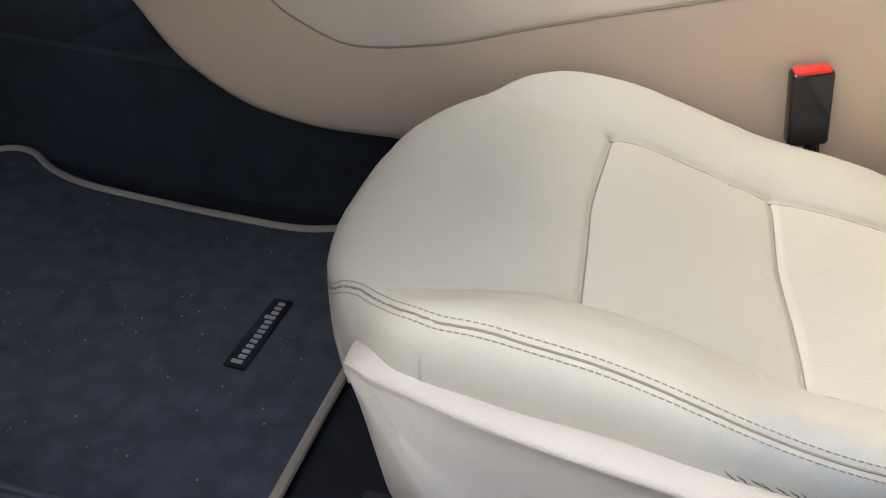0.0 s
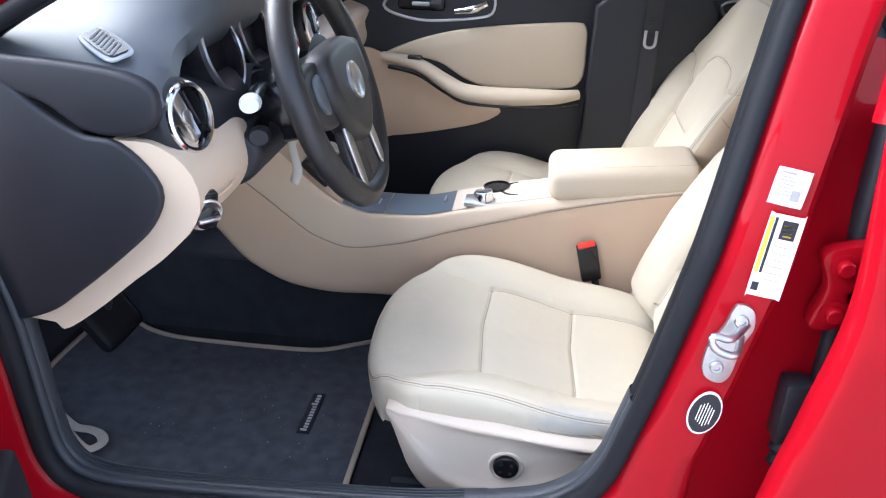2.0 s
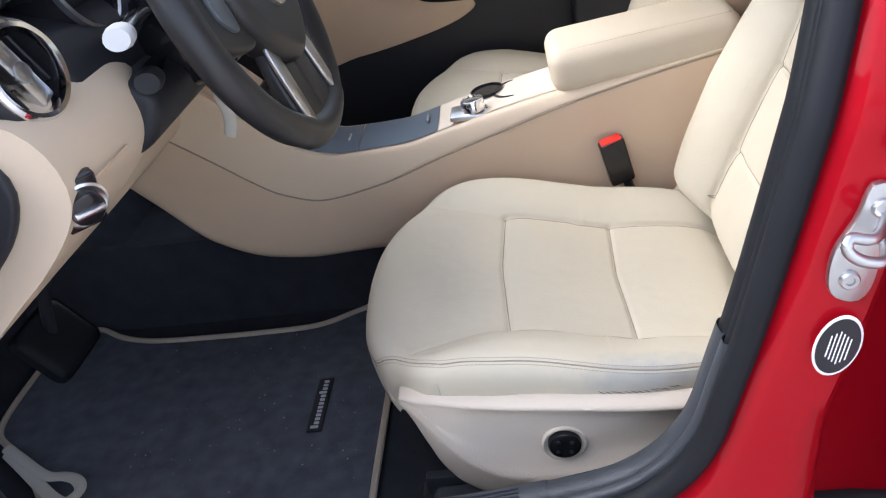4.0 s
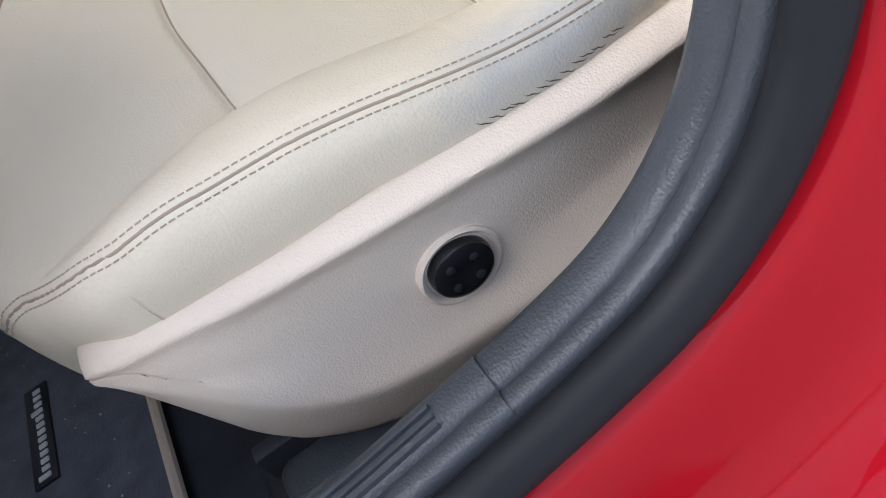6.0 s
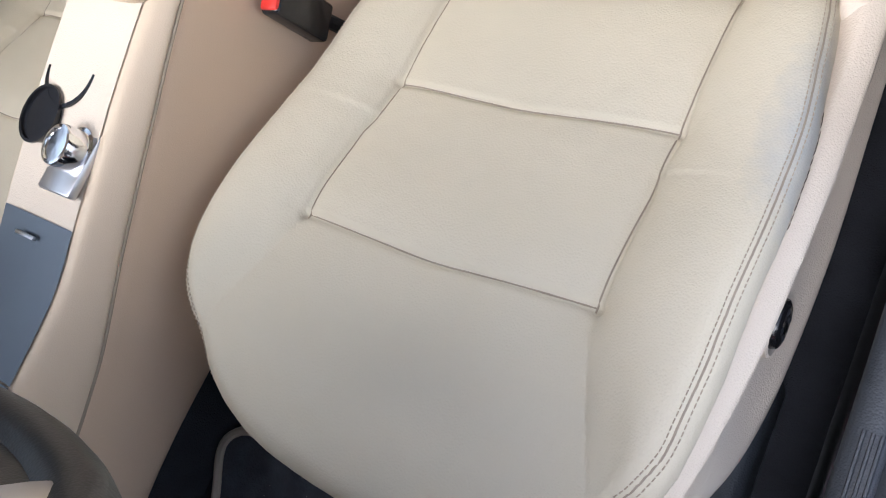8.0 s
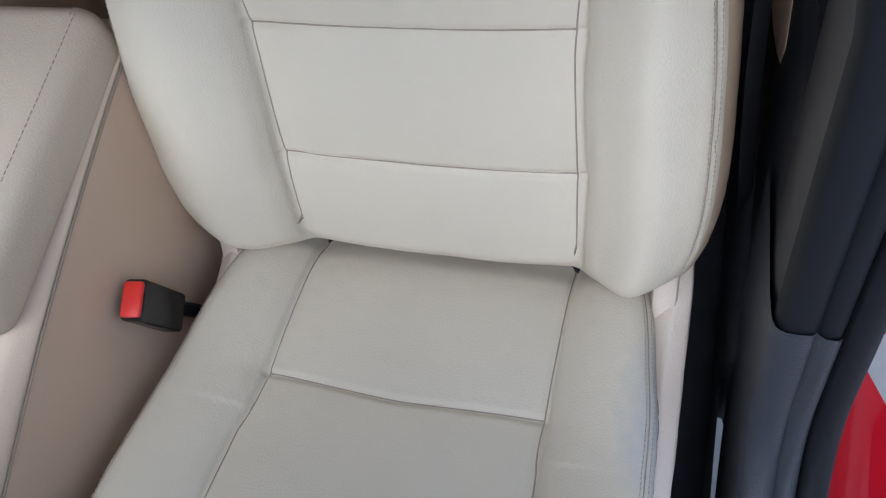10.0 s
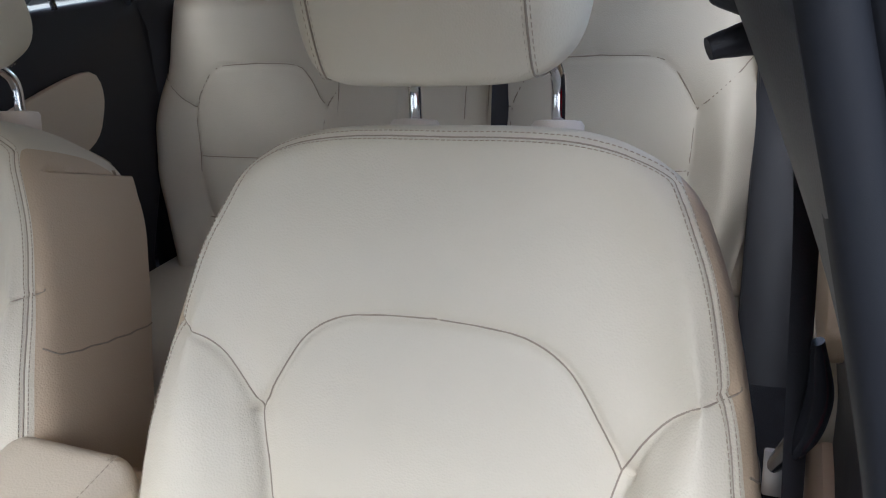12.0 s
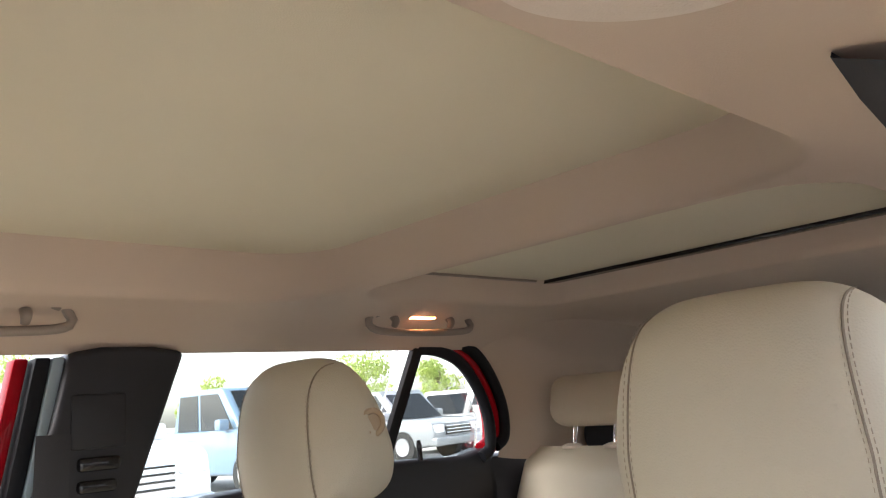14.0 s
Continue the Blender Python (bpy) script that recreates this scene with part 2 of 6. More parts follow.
def stitches(p, nrm, length=0.0042, gap=0.0022, wide=0.0009, high=0.0007):
    """Short raised threads along the points p, lying on a surface with normals nrm."""
    s = np.r_[0, np.cumsum(np.linalg.norm(np.diff(p, axis=0), axis=1))]
    verts, faces = [], []
    for a in np.arange(0, s[-1] - length, length + gap):
        c = [np.array([np.interp(a + e, s, p[:, k]) for k in range(3)]) for e in (0, length)]
        n = np.array([np.interp(a, s, nrm[:, k]) for k in range(3)])
        along = c[1] - c[0]
        w = np.cross(along, n)
        w *= wide / 2 / (np.linalg.norm(w) + 1e-9)
        i = len(verts)
        lift = n * high
        verts += [c[0] - w, c[0] + w, c[1] + w, c[1] - w, c[0] * 0.8 + c[1] * 0.2 + lift, c[0] * 0.2 + c[1] * 0.8 + lift]
        faces += [(i, i + 1, i + 4), (i + 1, i + 2, i + 5, i + 4), (i + 2, i + 3, i + 5), (i + 3, i, i + 4, i + 5)]
    return verts, faces


def normals_of(P):
    du, dv = np.gradient(P, axis=0), np.gradient(P, axis=1)
    n = np.cross(du, dv)
    return n / (np.linalg.norm(n, axis=2)[:, :, None] + 1e-12)


def empty_child(parent, name):
    ob = new(name)
    ob.parent = parent
    return ob

from mathutils.bvhtree import BVHTree

# ---- the front seats ----
LEAN = radians(22.8)
BACK_FOOT = (-0.012, 0.262)


def back_point(s, y, d):
    """A place of the backrest: s up along it, y across, d in front of its face."""
    return (BACK_FOOT[0] + s * math.sin(LEAN) - d * math.cos(LEAN), y, BACK_FOOT[1] + s * math.cos(LEAN) + d * math.sin(LEAN))


def pad_skin(lo, hi, half, height, rim, drop, tuck_in, nv, nu, ends=(True, True), tuck_side=None):
    """A padded panel: rows from lo(a) to hi(a) along v, columns a = -1..1 across, its height over the base, rolled edges of
    radius rim and walls that fall away by drop. Returns the arrays of y, v, height, and how many wall rows lie at each end."""
    table = np.linspace(-0.6, 0.7, 1301)
    widths = np.array([half(q) for q in table])
    half = lambda q: np.interp(q, table, widths)  # noqa: E731
    walls = 12
    ca = np.r_[np.full(walls, -1.0), np.sin(np.linspace(-math.pi / 2, math.pi / 2, nu) * 0.999) * 0.35 + np.linspace(-1, 1, nu) * 0.65, np.full(walls, 1.0)]
    ca[walls], ca[-walls - 1] = -1, 1
    dc = np.r_[np.linspace(1, 0, walls, endpoint=False), np.zeros(nu), np.linspace(0, 1, walls + 1)[1:]]
    n0, n1 = (walls if ends[0] else 0), (walls if ends[1] else 0)
    cb = np.r_[np.zeros(n0), np.linspace(0, 1, nv), np.ones(n1)]
    db = np.r_[np.linspace(1, 0, n0, endpoint=False), np.zeros(nv), np.linspace(0, 1, n1 + 1)[1:]]
    Y, V, D = (np.zeros((len(cb), len(ca))) for _ in range(3))
    loa, hia = np.array([lo(a) for a in ca]), np.array([hi(a) for a in ca])
    fine = np.sin(np.linspace(-1, 1, 700) * math.pi / 2)
    v0, v1 = lo(1.0), hi(1.0)
    sides = np.linspace(v0, v1, 700)
    rim_pts = [(g * half(q), q) for g in (-1, 1) for q in sides]
    rim_pts += [(a * half(lo(a)), lo(a)) for a in fine] if ends[0] else []
    rim_pts += [(a * half(hi(a)), hi(a)) for a in fine] if ends[1] else []
    rim_pts = np.array(rim_pts)
    tuck_side = tuck_in if tuck_side is None else tuck_side
    for i, bb in enumerate(cb):
        v = loa + (hia - loa) * bb
        W = half(v)
        y = ca * W
        h = np.array([height(abs(yy), vv, ww) for yy, vv, ww in zip(y, v, W)])
        near = np.hypot(y[:, None] - rim_pts[None, :, 0], v[:, None] - rim_pts[None, :, 1]).min(1)
        r = np.where((abs(ca) == 1) | (db[i] > 0) | ((bb == 0) & ends[0]) | ((bb == 1) & ends[1]), 1.0, np.clip(1 - near / rim, 0, 1))
        deep = np.maximum(dc, db[i])
        fall = drop * deep
        pull = tuck_in * deep**2.2
        Y[i] = y - np.sign(ca) * pull / tuck_in * tuck_side * (abs(ca) > 0.8) * (abs(ca) ** 8)
        V[i] = v + pull * (1 if bb < 0.5 else -1) * (db[i] > 0)
        D[i] = h - rim * (1 - np.sqrt(1 - r**2)) - fall
    return Y, V, D, n0, n1, walls, ca


def cushion_half(x):
    return float(ease(x, [-0.47, -0.43, -0.41, -0.385, -0.34, -0.25, -0.16, -0.08, 0.0, 0.08], [0.214, 0.235, 0.240, 0.244, 0.247, 0.247, 0.244, 0.235, 0.218, 0.198]))


def cushion_height(y, x, W):
    w = min(panel_half(x), W - 0.06)
    z0 = float(ease(x, [-0.56, -0.50, -0.42, -0.32, -0.16, -0.05, -0.015, 0.02, 0.08], [0.296, 0.310, 0.319, 0.313, 0.278, 0.266, 0.256, 0.236, 0.212]))
    k = float(smooth_step(x, -0.50, -0.36))
    return z0 + 0.002 + k * float(ease(y, [0, w * 0.5, w * 0.94, w + 0.024, (w + W) / 2 + 0.01, W], [0.001, 0.002, 0.0, 0.012, 0.023, 0.027]))


def rumple(P, n, big=0.0014, small=0.0004):
    for i in range(P.shape[0]):
        for j in range(P.shape[1]):
            v = Vector(P[i, j])
            P[i, j] += n[i, j] * (big * noise.noise(v * 14) + small * noise.noise(v * 60))


def cushion_skin():
    """Points of the cushion's leather, row by row from the nose to the rear, and its seams as lists of nodes."""
    Y, X, Z, n0, n1, walls, ca = pad_skin(lambda a: -0.412 - 0.120 * max(0.0, 1 - abs(a) ** 2.8) ** 0.48, lambda a: 0.06, cushion_half, cushion_height, 0.022, 0.085, 0.012, 230, 190, (True, False), 0.040)
    P = np.stack([X, Y, Z], -1)
    n = normals_of(P)
    n *= np.sign(n[120, P.shape[1] // 2, 2])
    dent = np.zeros(X.shape)
    for sgn in (-1, 1):
        dent += tuck(near_line(Y, X, [(sgn * panel_half(x), x) for x in np.linspace(-0.325, 0.06, 16)]), 0.0075)
        dent += tuck(near_line(Y, X, [(sgn * panel_half(x), x) for x in np.linspace(-0.445, -0.325, 8)]), 0.0024, 0.02)
    for xc in (-0.325, -0.162):
        w = panel_half(xc)
        dent += tuck(near_line(Y, X, [(-w, xc + 0.004), (0, xc - 0.003), (w, xc + 0.004)]), 0.0075, 0.02)
    inside = np.zeros(X.shape, bool)
    inside[n0 + 3:, walls + 6:-walls - 6] = True
    P = P - n * (dent * inside)[:, :, None]
    rumple(P, n)
    m = P.shape[1] // 2
    j = int(np.argmin(abs((1 - ca[m:]) * 0.247 - 0.007))) + m
    i = n0 - 1
    w = P.shape[1] - 1
    bend = [(i + 24 - round(24 * math.sin(a)), j - round(32 * (1 - math.cos(a)))) for a in np.linspace(0, math.pi / 2, 90)]
    bend = list(dict.fromkeys(bend))
    half_path = [(r, j) for r in range(P.shape[0] - 2, i + 24, -1)] + bend
    path = [(r, w - c) for r, c in half_path] + [(i, c) for c in range(w - j + 33, j - 32)] + half_path[::-1]
    for r, c in path:
        P[r, c] -= n[r, c] * 0.0012
    return P, n, path


def on_skin(P, y, value, along):
    """The place on a skin at y across and value along; along holds each node's own value."""
    m = P.shape[1] // 2
    lo, hi = 14, P.shape[1] - 14
    here = np.array([np.interp(y, P[i, lo:hi, 1], along[i, lo:hi]) for i in range(P.shape[0])])
    here = np.maximum.accumulate(here + np.arange(len(here)) * 1e-7)
    r = float(np.interp(value, here, np.arange(len(here))))
    i = min(int(r), P.shape[0] - 2)
    R = P[i] * (1 - (r - i)) + P[i + 1] * (r - i)
    return np.array([np.interp(y, R[lo:hi, 1], R[lo:hi, k]) for k in range(3)])


def seam_line(P, pts, rows_at, parent, lift=0.0006, r=0.0008):
    q = curve(pts, max(12, int(len(pts) * 6)))
    part("seam", tube(np.array([on_skin(P, a, b, rows_at) for a, b in q]), r, len(q) * 2, 6), SEAM, parent, "brown seam in the leather")


def panel_half(x):
    return 0.143 + (0.052 * ((-0.325 - x) / 0.13) ** 1.2 if x < -0.325 else 0.0) + (0.004 if x < -0.2 else 0.0)


def back_half(s):
    return float(ease(s, [-0.03, 0.0, 0.02, 0.05, 0.09, 0.13, 0.20, 0.30, 0.38, 0.44, 0.50, 0.54, 0.57, 0.60, 0.62], [0.205, 0.232, 0.250, 0.270, 0.282, 0.286, 0.285, 0.277, 0.266, 0.253, 0.237, 0.219, 0.203, 0.182, 0.165]))


def panel_back(s):
    return float(ease(s, [-0.03, 0.12, 0.25, 0.30, 0.356, 0.42], [0.148, 0.149, 0.147, 0.151, 0.164, 0.185]))


def back_height(y, s, W):
    p = min(panel_back(s), W - 0.075)
    h = float(ease(s, [-0.03, 0.05, 0.2, 0.33, 0.42, 0.50, 0.62], [0.030, 0.050, 0.055, 0.044, 0.022, 0.006, 0.0]))
    return float(ease(y, [0, 0.5 * p, 0.94 * p, p + 0.020, (p + W) / 2 + 0.004, W - 0.024, W], [0.001, 0.001, 0.0, 0.46 * h, h, 0.72 * h, 0.34 * h]))


HEX = [(0.164, 0.356), (0.146, 0.388), (0.119, 0.427), (0.085, 0.447), (0.040, 0.453), (0.0, 0.454)]
SHOULDER = [(0.164, 0.356), (0.184, 0.388), (0.208, 0.412), (0.252, 0.432)]


def back_skin():
    Y, S, D, n0, n1, walls, ca = pad_skin(lambda a: 0.005 + 0.036 * abs(a) ** 4, lambda a: 0.556 + 0.060 * max(0.0, 1 - abs(a) ** 5) ** 0.5, back_half, back_height, 0.024, 0.165, 0.034, 230, 196)
    P = np.stack(back_point(S, Y - 0.002 + 0.010 * smooth_step(abs(Y), 0.17, 0.26), D), -1)
    m = P.shape[1] // 2
    n = normals_of(P)
    n *= np.sign(-n[115, m, 0])
    dent = np.zeros(Y.shape)
    for g in (-1, 1):
        dent += tuck(near_line(Y, S, [(g * panel_back(q), q) for q in np.linspace(-0.03, 0.356, 18)]), 0.0085)
        dent += tuck(near_line(Y, S, curve([(g * a, b) for a, b in HEX], 24)), 0.0066)
        dent += tuck(near_line(Y, S, curve([(g * a, b) for a, b in SHOULDER], 16)), 0.0056)
    for sc, w in ((0.129, 0.149), (0.269, 0.147)):
        dent += tuck(near_line(Y, S, [(-w, sc), (0, sc - 0.002), (w, sc)]), 0.0066, 0.02)
    inside = np.zeros(Y.shape, bool)
    inside[n0 + 3:-n1 - 3, walls + 4:-walls - 4] = True
    P = P - n * (dent * inside)[:, :, None]
    rumple(P, n)
    j = int(np.argmin(abs((1 - ca[m:]) * 0.27 - 0.016))) + m
    i, lo = P.shape[0] - 1 - n1 - 4, n0 + 12
    path = [(r, P.shape[1] - 1 - j) for r in range(lo, i)] + [(i, c) for c in range(P.shape[1] - 1 - j, j + 1)] + [(r, j) for r in range(i - 1, lo - 1, -1)]
    for r, c in path:
        P[r, c] -= n[r, c] * 0.0022
    return P, n, path, S


def path_threads(P, n, path, parent, off=0.0040):
    """Two rows of stitches on either side of a seam that runs over the nodes of path."""
    q = np.array([P[r, c] for r, c in path])
    k = np.array([n[r, c] for r, c in path])
    for _ in range(6):
        q[1:-1] = (q[:-2] + 2 * q[1:-1] + q[2:]) / 4
        k[1:-1] = (k[:-2] + 2 * k[1:-1] + k[2:]) / 4
    t = np.gradient(q, axis=0)
    side = np.cross(t, k)
    side /= np.linalg.norm(side, axis=1)[:, None] + 1e-9
    skin = BVHTree.FromPolygons(*grid(P))

    def laid(pts):
        hits = [skin.find_nearest(Vector(a)) for a in pts]
        norm = np.array([tuple(h[1]) for h in hits])
        norm *= np.sign((norm * k).sum(1))[:, None]
        return np.array([tuple(h[0]) for h in hits]), norm

    for o in (-off, off):
        a, b = laid(q + side * o)
        part("stitching", stitches(a + b * 0.0003, b, 0.0035, 0.0013, 0.0010, 0.0008), STITCH, parent, "beige double stitching")
    a, b = laid(q)
    part("seam", tube(a + b * 0.0002, 0.0010, len(a), 5, False, False), SEAM, parent, "brown seam in the leather")


def headrest_shape():
    """A padded block: flat in front, round on top, deepest low at the rear."""
    scale = 1.07
    prof = scale * curve([(-0.047, -0.083), (-0.056, -0.03), (-0.053, 0.04), (-0.038, 0.082), (-0.008, 0.100), (0.028, 0.092), (0.056, 0.055), (0.074, 0.005), (0.084, -0.045), (0.070, -0.080), (0.015, -0.096), (-0.030, -0.094)], 72, True)
    c = np.array([0.012, 0.0])
    rows = []
    for a in np.linspace(-math.pi / 2, math.pi / 2, 61):
        y = 0.127 * scale * math.sin(a)
        u = abs(math.sin(a))
        k = max(1 - u**6, 0.0) ** 0.46
        q = c + (prof - c) * (0.02 + 0.98 * k)
        q[:, 1] = q[:, 1] - 0.020 * u**3.5 * np.clip(q[:, 1] / 0.1, 0, 1)
        q[:, 0] += 0.010 * u**2
        rows.append(np.stack([q[:, 0], y * (1 - 0.13 * np.clip((q[:, 1] + 0.02) / 0.12, 0, 1) - 0.10 * np.clip((q[:, 0] - 0.02) / 0.06, 0, 1)), q[:, 1]], 1))
    return np.array(rows)


def front_seat(name, label, outer, passenger=False):
    """outer: -1 where the door side is towards -y, 1 where it is towards +y."""
    seat = thing(name, label, "car seat", "front seats")
    P, n, path = SKINS["cushion"]
    cushion = part("seat_cushion", grid(P), LEATHER if passenger else LEATHER_WORN, seat, smooth=0)
    path_threads(P, n, path, cushion)
    for g in (-1, 1):
        seam_line(P, [(g * panel_half(x), x) for x in np.linspace(-0.325, 0.05, 12)], P[:, :, 0], cushion)
    for xc in (-0.325, -0.162):
        w = panel_half(xc)
        seam_line(P, [(-w, xc + 0.004), (-w / 2, xc), (0, xc - 0.003), (w / 2, xc), (w, xc + 0.004)], P[:, :, 0], cushion)
    B, nb, bpath, BS = SKINS["back"]
    back = part("backrest", grid(B[:, 17:-17]), LEATHER, seat, smooth=0)
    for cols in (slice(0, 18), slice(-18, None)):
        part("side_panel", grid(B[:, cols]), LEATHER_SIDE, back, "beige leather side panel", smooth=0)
    path_threads(B, nb, bpath, back)
    for g in (-1, 1):
        seam_line(B, [(g * panel_back(q), q) for q in np.linspace(0.022, 0.356, 14)], BS, back)
        seam_line(B, [(g * a, b) for a, b in SHOULDER], BS, back)
    seam_line(B, [(-a, b) for a, b in HEX] + [(a, b) for a, b in HEX[-2::-1]], BS, back)
    r = int(np.argmin(abs(BS[:, 14] - 0.375)))
    for cols in (range(0, 16), range(B.shape[1] - 16, B.shape[1])):
        part("seam", tube(np.array([B[r + (6 - c if c < 16 else c - B.shape[1] + 7) // 3, c] + nb[r, c] * 0.0004 for c in cols]), 0.0010, 20, 6, False, False), SEAM, back, "brown seam in the leather")
    for sc, w in ((0.129, 0.149), (0.269, 0.147)):
        seam_line(B, [(-w, sc), (0, sc - 0.002), (w, sc)], BS, back)
    shell = [[back_point(q, y * back_half(q) * 0.86, -0.160 - 0.02 * (1 - y * y)) for y in np.linspace(-1, 1, 20)] for q in np.linspace(0.0, 0.562, 30)]
    part("back_shell", grid(np.array(shell)), LEATHER_TAN, back, "beige leather rear panel")
    # hard shell under the leather
    part("seat_base", box(-0.40, 0.06, -0.19, 0.19, 0.10, 0.235, 0.02, 3), BLACK, seat, "black seat frame under the cushion")
    # side shield on the door side, and a plain one on the tunnel side
    for sgn in (-1, 1):
        big = sgn == outer
        rowsq = []
        for x in np.r_[np.linspace(-0.470, -0.40, 34, endpoint=False), np.linspace(-0.40, 0.134, 66)]:
            zt_ = float(ease(x, [-0.474, -0.46, -0.44, -0.42, -0.395, -0.36, -0.30, -0.20, -0.15, -0.10, -0.05, 0.0, 0.06, 0.134], [0.270, 0.280, 0.287, 0.2895, 0.2885, 0.286, 0.283, 0.2745, 0.2705, 0.270, 0.277, 0.290, 0.296, 0.262]))
            zl_ = float(ease(x, [-0.474, -0.460, -0.446, -0.43, -0.41, -0.385, -0.35, -0.30, -0.25, -0.20, -0.15, -0.08, 0.05, 0.134], [0.256, 0.231, 0.197, 0.159, 0.132, 0.114, 0.099, 0.091, 0.090, 0.096, 0.108, 0.135, 0.175, 0.230]))
            lp_ = float(ease(x, [-0.474, -0.45, -0.435, -0.413, -0.388, -0.362, -0.323, -0.262, -0.197, -0.12, 0.05, 0.134], [0.267, 0.250, 0.232, 0.203, 0.176, 0.160, 0.149, 0.138, 0.131, 0.150, 0.190, 0.240]))
            if not big:
                zl_, lp_ = zl_ + 0.03, lp_ + 0.03
            lp_ = min(max(lp_, zl_ + 0.3 * (zt_ - zl_)), zl_ + 0.55 * (zt_ - zl_))
            k = float(smooth_step(x, -0.435, -0.335))
            f = min(1.0, (zt_ - zl_) / 0.09)
            Y = float(ease(x, [-0.474, -0.46, -0.44, -0.42, -0.39, -0.35, -0.30, -0.25, -0.17, 0.134], [0.216, 0.226, 0.2355, 0.242, 0.248, 0.253, 0.2575, 0.2595, 0.2615, 0.2615])) - (0.0 if big else 0.012) - 0.012 * float(smooth_step(x, -0.02, 0.134))
            sec = [(Y - 0.045, zt_ - 0.016 * f), (Y - 0.022, zt_ - 0.002 * f), (Y - 0.018, zt_), (Y - 0.010, zt_ - 0.003 * f), (Y - 0.002, zt_ - 0.0085 * f), (Y, zt_ - 0.0125 * f), (Y - 0.002 - 0.001 * k, zt_ - 0.0175 * f), (Y - 0.002 - 0.0095 * k, zt_ - 0.034 * f), (Y - 0.002 - 0.0125 * k, 0.5 * (zt_ - 0.03 * f) + 0.5 * lp_), (Y - 0.001 - 0.0085 * k, lp_ + 0.022 * f), (Y - 0.001 - 0.003 * k, lp_ + 0.008 * f), (Y - 0.001, lp_), (Y - 0.0035, lp_ - 0.25 * (lp_ - zl_)), (Y - 0.012, zl_ + 0.12 * (lp_ - zl_)), (Y - 0.020, zl_), (Y - 0.06, zl_ + 0.006 * f)]
            rowsq.append([(x, sgn * a, z) for a, z in curve(sec, 64)])
        tip = tuple(np.mean(rowsq[0], axis=0) - (0.003, 0, 0))
        rowsq.insert(0, [tip] * 64)
        shield = part("side_shield", grid(np.array(rowsq)), BEIGE, seat, "beige grained plastic side shield", smooth=60)
        if big:
            ky = sgn * 0.2445
            m = Matrix.Translation((-0.267, ky, 0.200)) @ Matrix.Rotation(radians(-90 * sgn), 4, "X")
            part("knob_recess", lathe([(0.0295, -0.006), (0.0285, 0.0030), (0.0265, 0.0042), (0.0245, 0.0030), (0.0225, -0.002), (0.0222, -0.006), (0.001, -0.006)], m), BEIGE, shield)
            part("lumbar_knob", lathe([(0.0212, -0.006), (0.0212, 0.0035), (0.0200, 0.0070), (0.0165, 0.0088), (0.0100, 0.0084), (0.0060, 0.0078), (0.001, 0.0076)], m), GLOSS, shield, "round black lumbar adjuster knob")
            for a in range(4):
                part("knob_dimple", lathe([(0.0032, 0.0), (0.0032, 0.0088), (0.002, 0.0096), (0.0005, 0.0098)], m @ Matrix.Translation((0.0115 * math.cos(a * math.pi / 2 + 0.7), 0.0115 * math.sin(a * math.pi / 2 + 0.7), 0)), 12), BLACK, shield)
    # hinge covers at the foot of the backrest
    for sgn in (-1, 1):
        hx = curve([(-0.065, 0.235), (-0.03, 0.285), (0.0, 0.345), (0.06, 0.40), (0.10, 0.36), (0.10, 0.26), (0.02, 0.22)], 40, True)
        part("hinge_cover", plate(hx.tolist(), "y", sgn * 0.236 - 0.012, sgn * 0.236 + 0.012, 0.006), BEIGE, seat, "beige plastic hinge cover")
    # runners on the floor
    for sgn in (-1, 1):
        rail = part("seat_rail", box(-0.46, 0.02, sgn * 0.17 - 0.028, sgn * 0.17 + 0.028, 0.008, 0.05, 0.008), BLACK, seat, "black plastic seat runner")
        part("rail_cover", box(-0.455, -0.28, sgn * 0.222 - 0.026, sgn * 0.222 + 0.026, 0.03, 0.092, 0.014, 4), SILLBLACK, rail, "rounded black runner cover")
        part("rail_fin", box(-0.470, -0.36, sgn * 0.168 - 0.008, sgn * 0.168 + 0.008, 0.045, 0.078, 0.003, 2), SILLBLACK, rail, "black runner fin")
        part("rail_step", box(-0.485, -0.36, sgn * 0.190 - 0.050, sgn * 0.190 + 0.050, 0.006, 0.040, 0.010, 3), BLACK, rail, "stepped black runner foot")
        part("seat_leg", box(-0.33, -0.27, sgn * 0.17 - 0.012, sgn * 0.17 + 0.012, 0.04, 0.12, 0.004), BLACK, seat)
        part("seat_leg", box(-0.06, 0.0, sgn * 0.17 - 0.012, sgn * 0.17 + 0.012, 0.04, 0.12, 0.004), BLACK, seat)
    # headrest on two bent chrome posts
    H = SKINS["headrest"]
    hr = part("headrest", grid(H, False, True), LEATHER, seat, "cream leather headrest with stitched sides", smooth=0)
    hr.matrix_basis = pose(0.302, 0.024, 0.949)
    for u in (15, 45):
        ring = H[u, :, :]
        out = np.sign(ring[0, 1])
        idx = [(k + 60) % 72 for k in range(40)]
        c0 = H[u, idx]
        nn = c0 - np.array([0.012, c0[0, 1], 0.0])
        nn[:, 1] = out * 0.05
        nn /= np.linalg.norm(nn, axis=1)[:, None]
        for o in (-0.0035, 0.0035):
            part("stitching", stitches(c0 + np.array([0, o, 0]) + nn * 0.0010, nn), STITCH, hr)
        part("seam", tube(c0 + nn * 0.0004, 0.0011, 40, 5, False, False), SEAM, hr)
    m = Matrix.Translation((0.030, -0.1270, 0.012)) @ Matrix.Rotation(radians(-8), 4, "Z") @ Matrix.Rotation(radians(90), 4, "X")
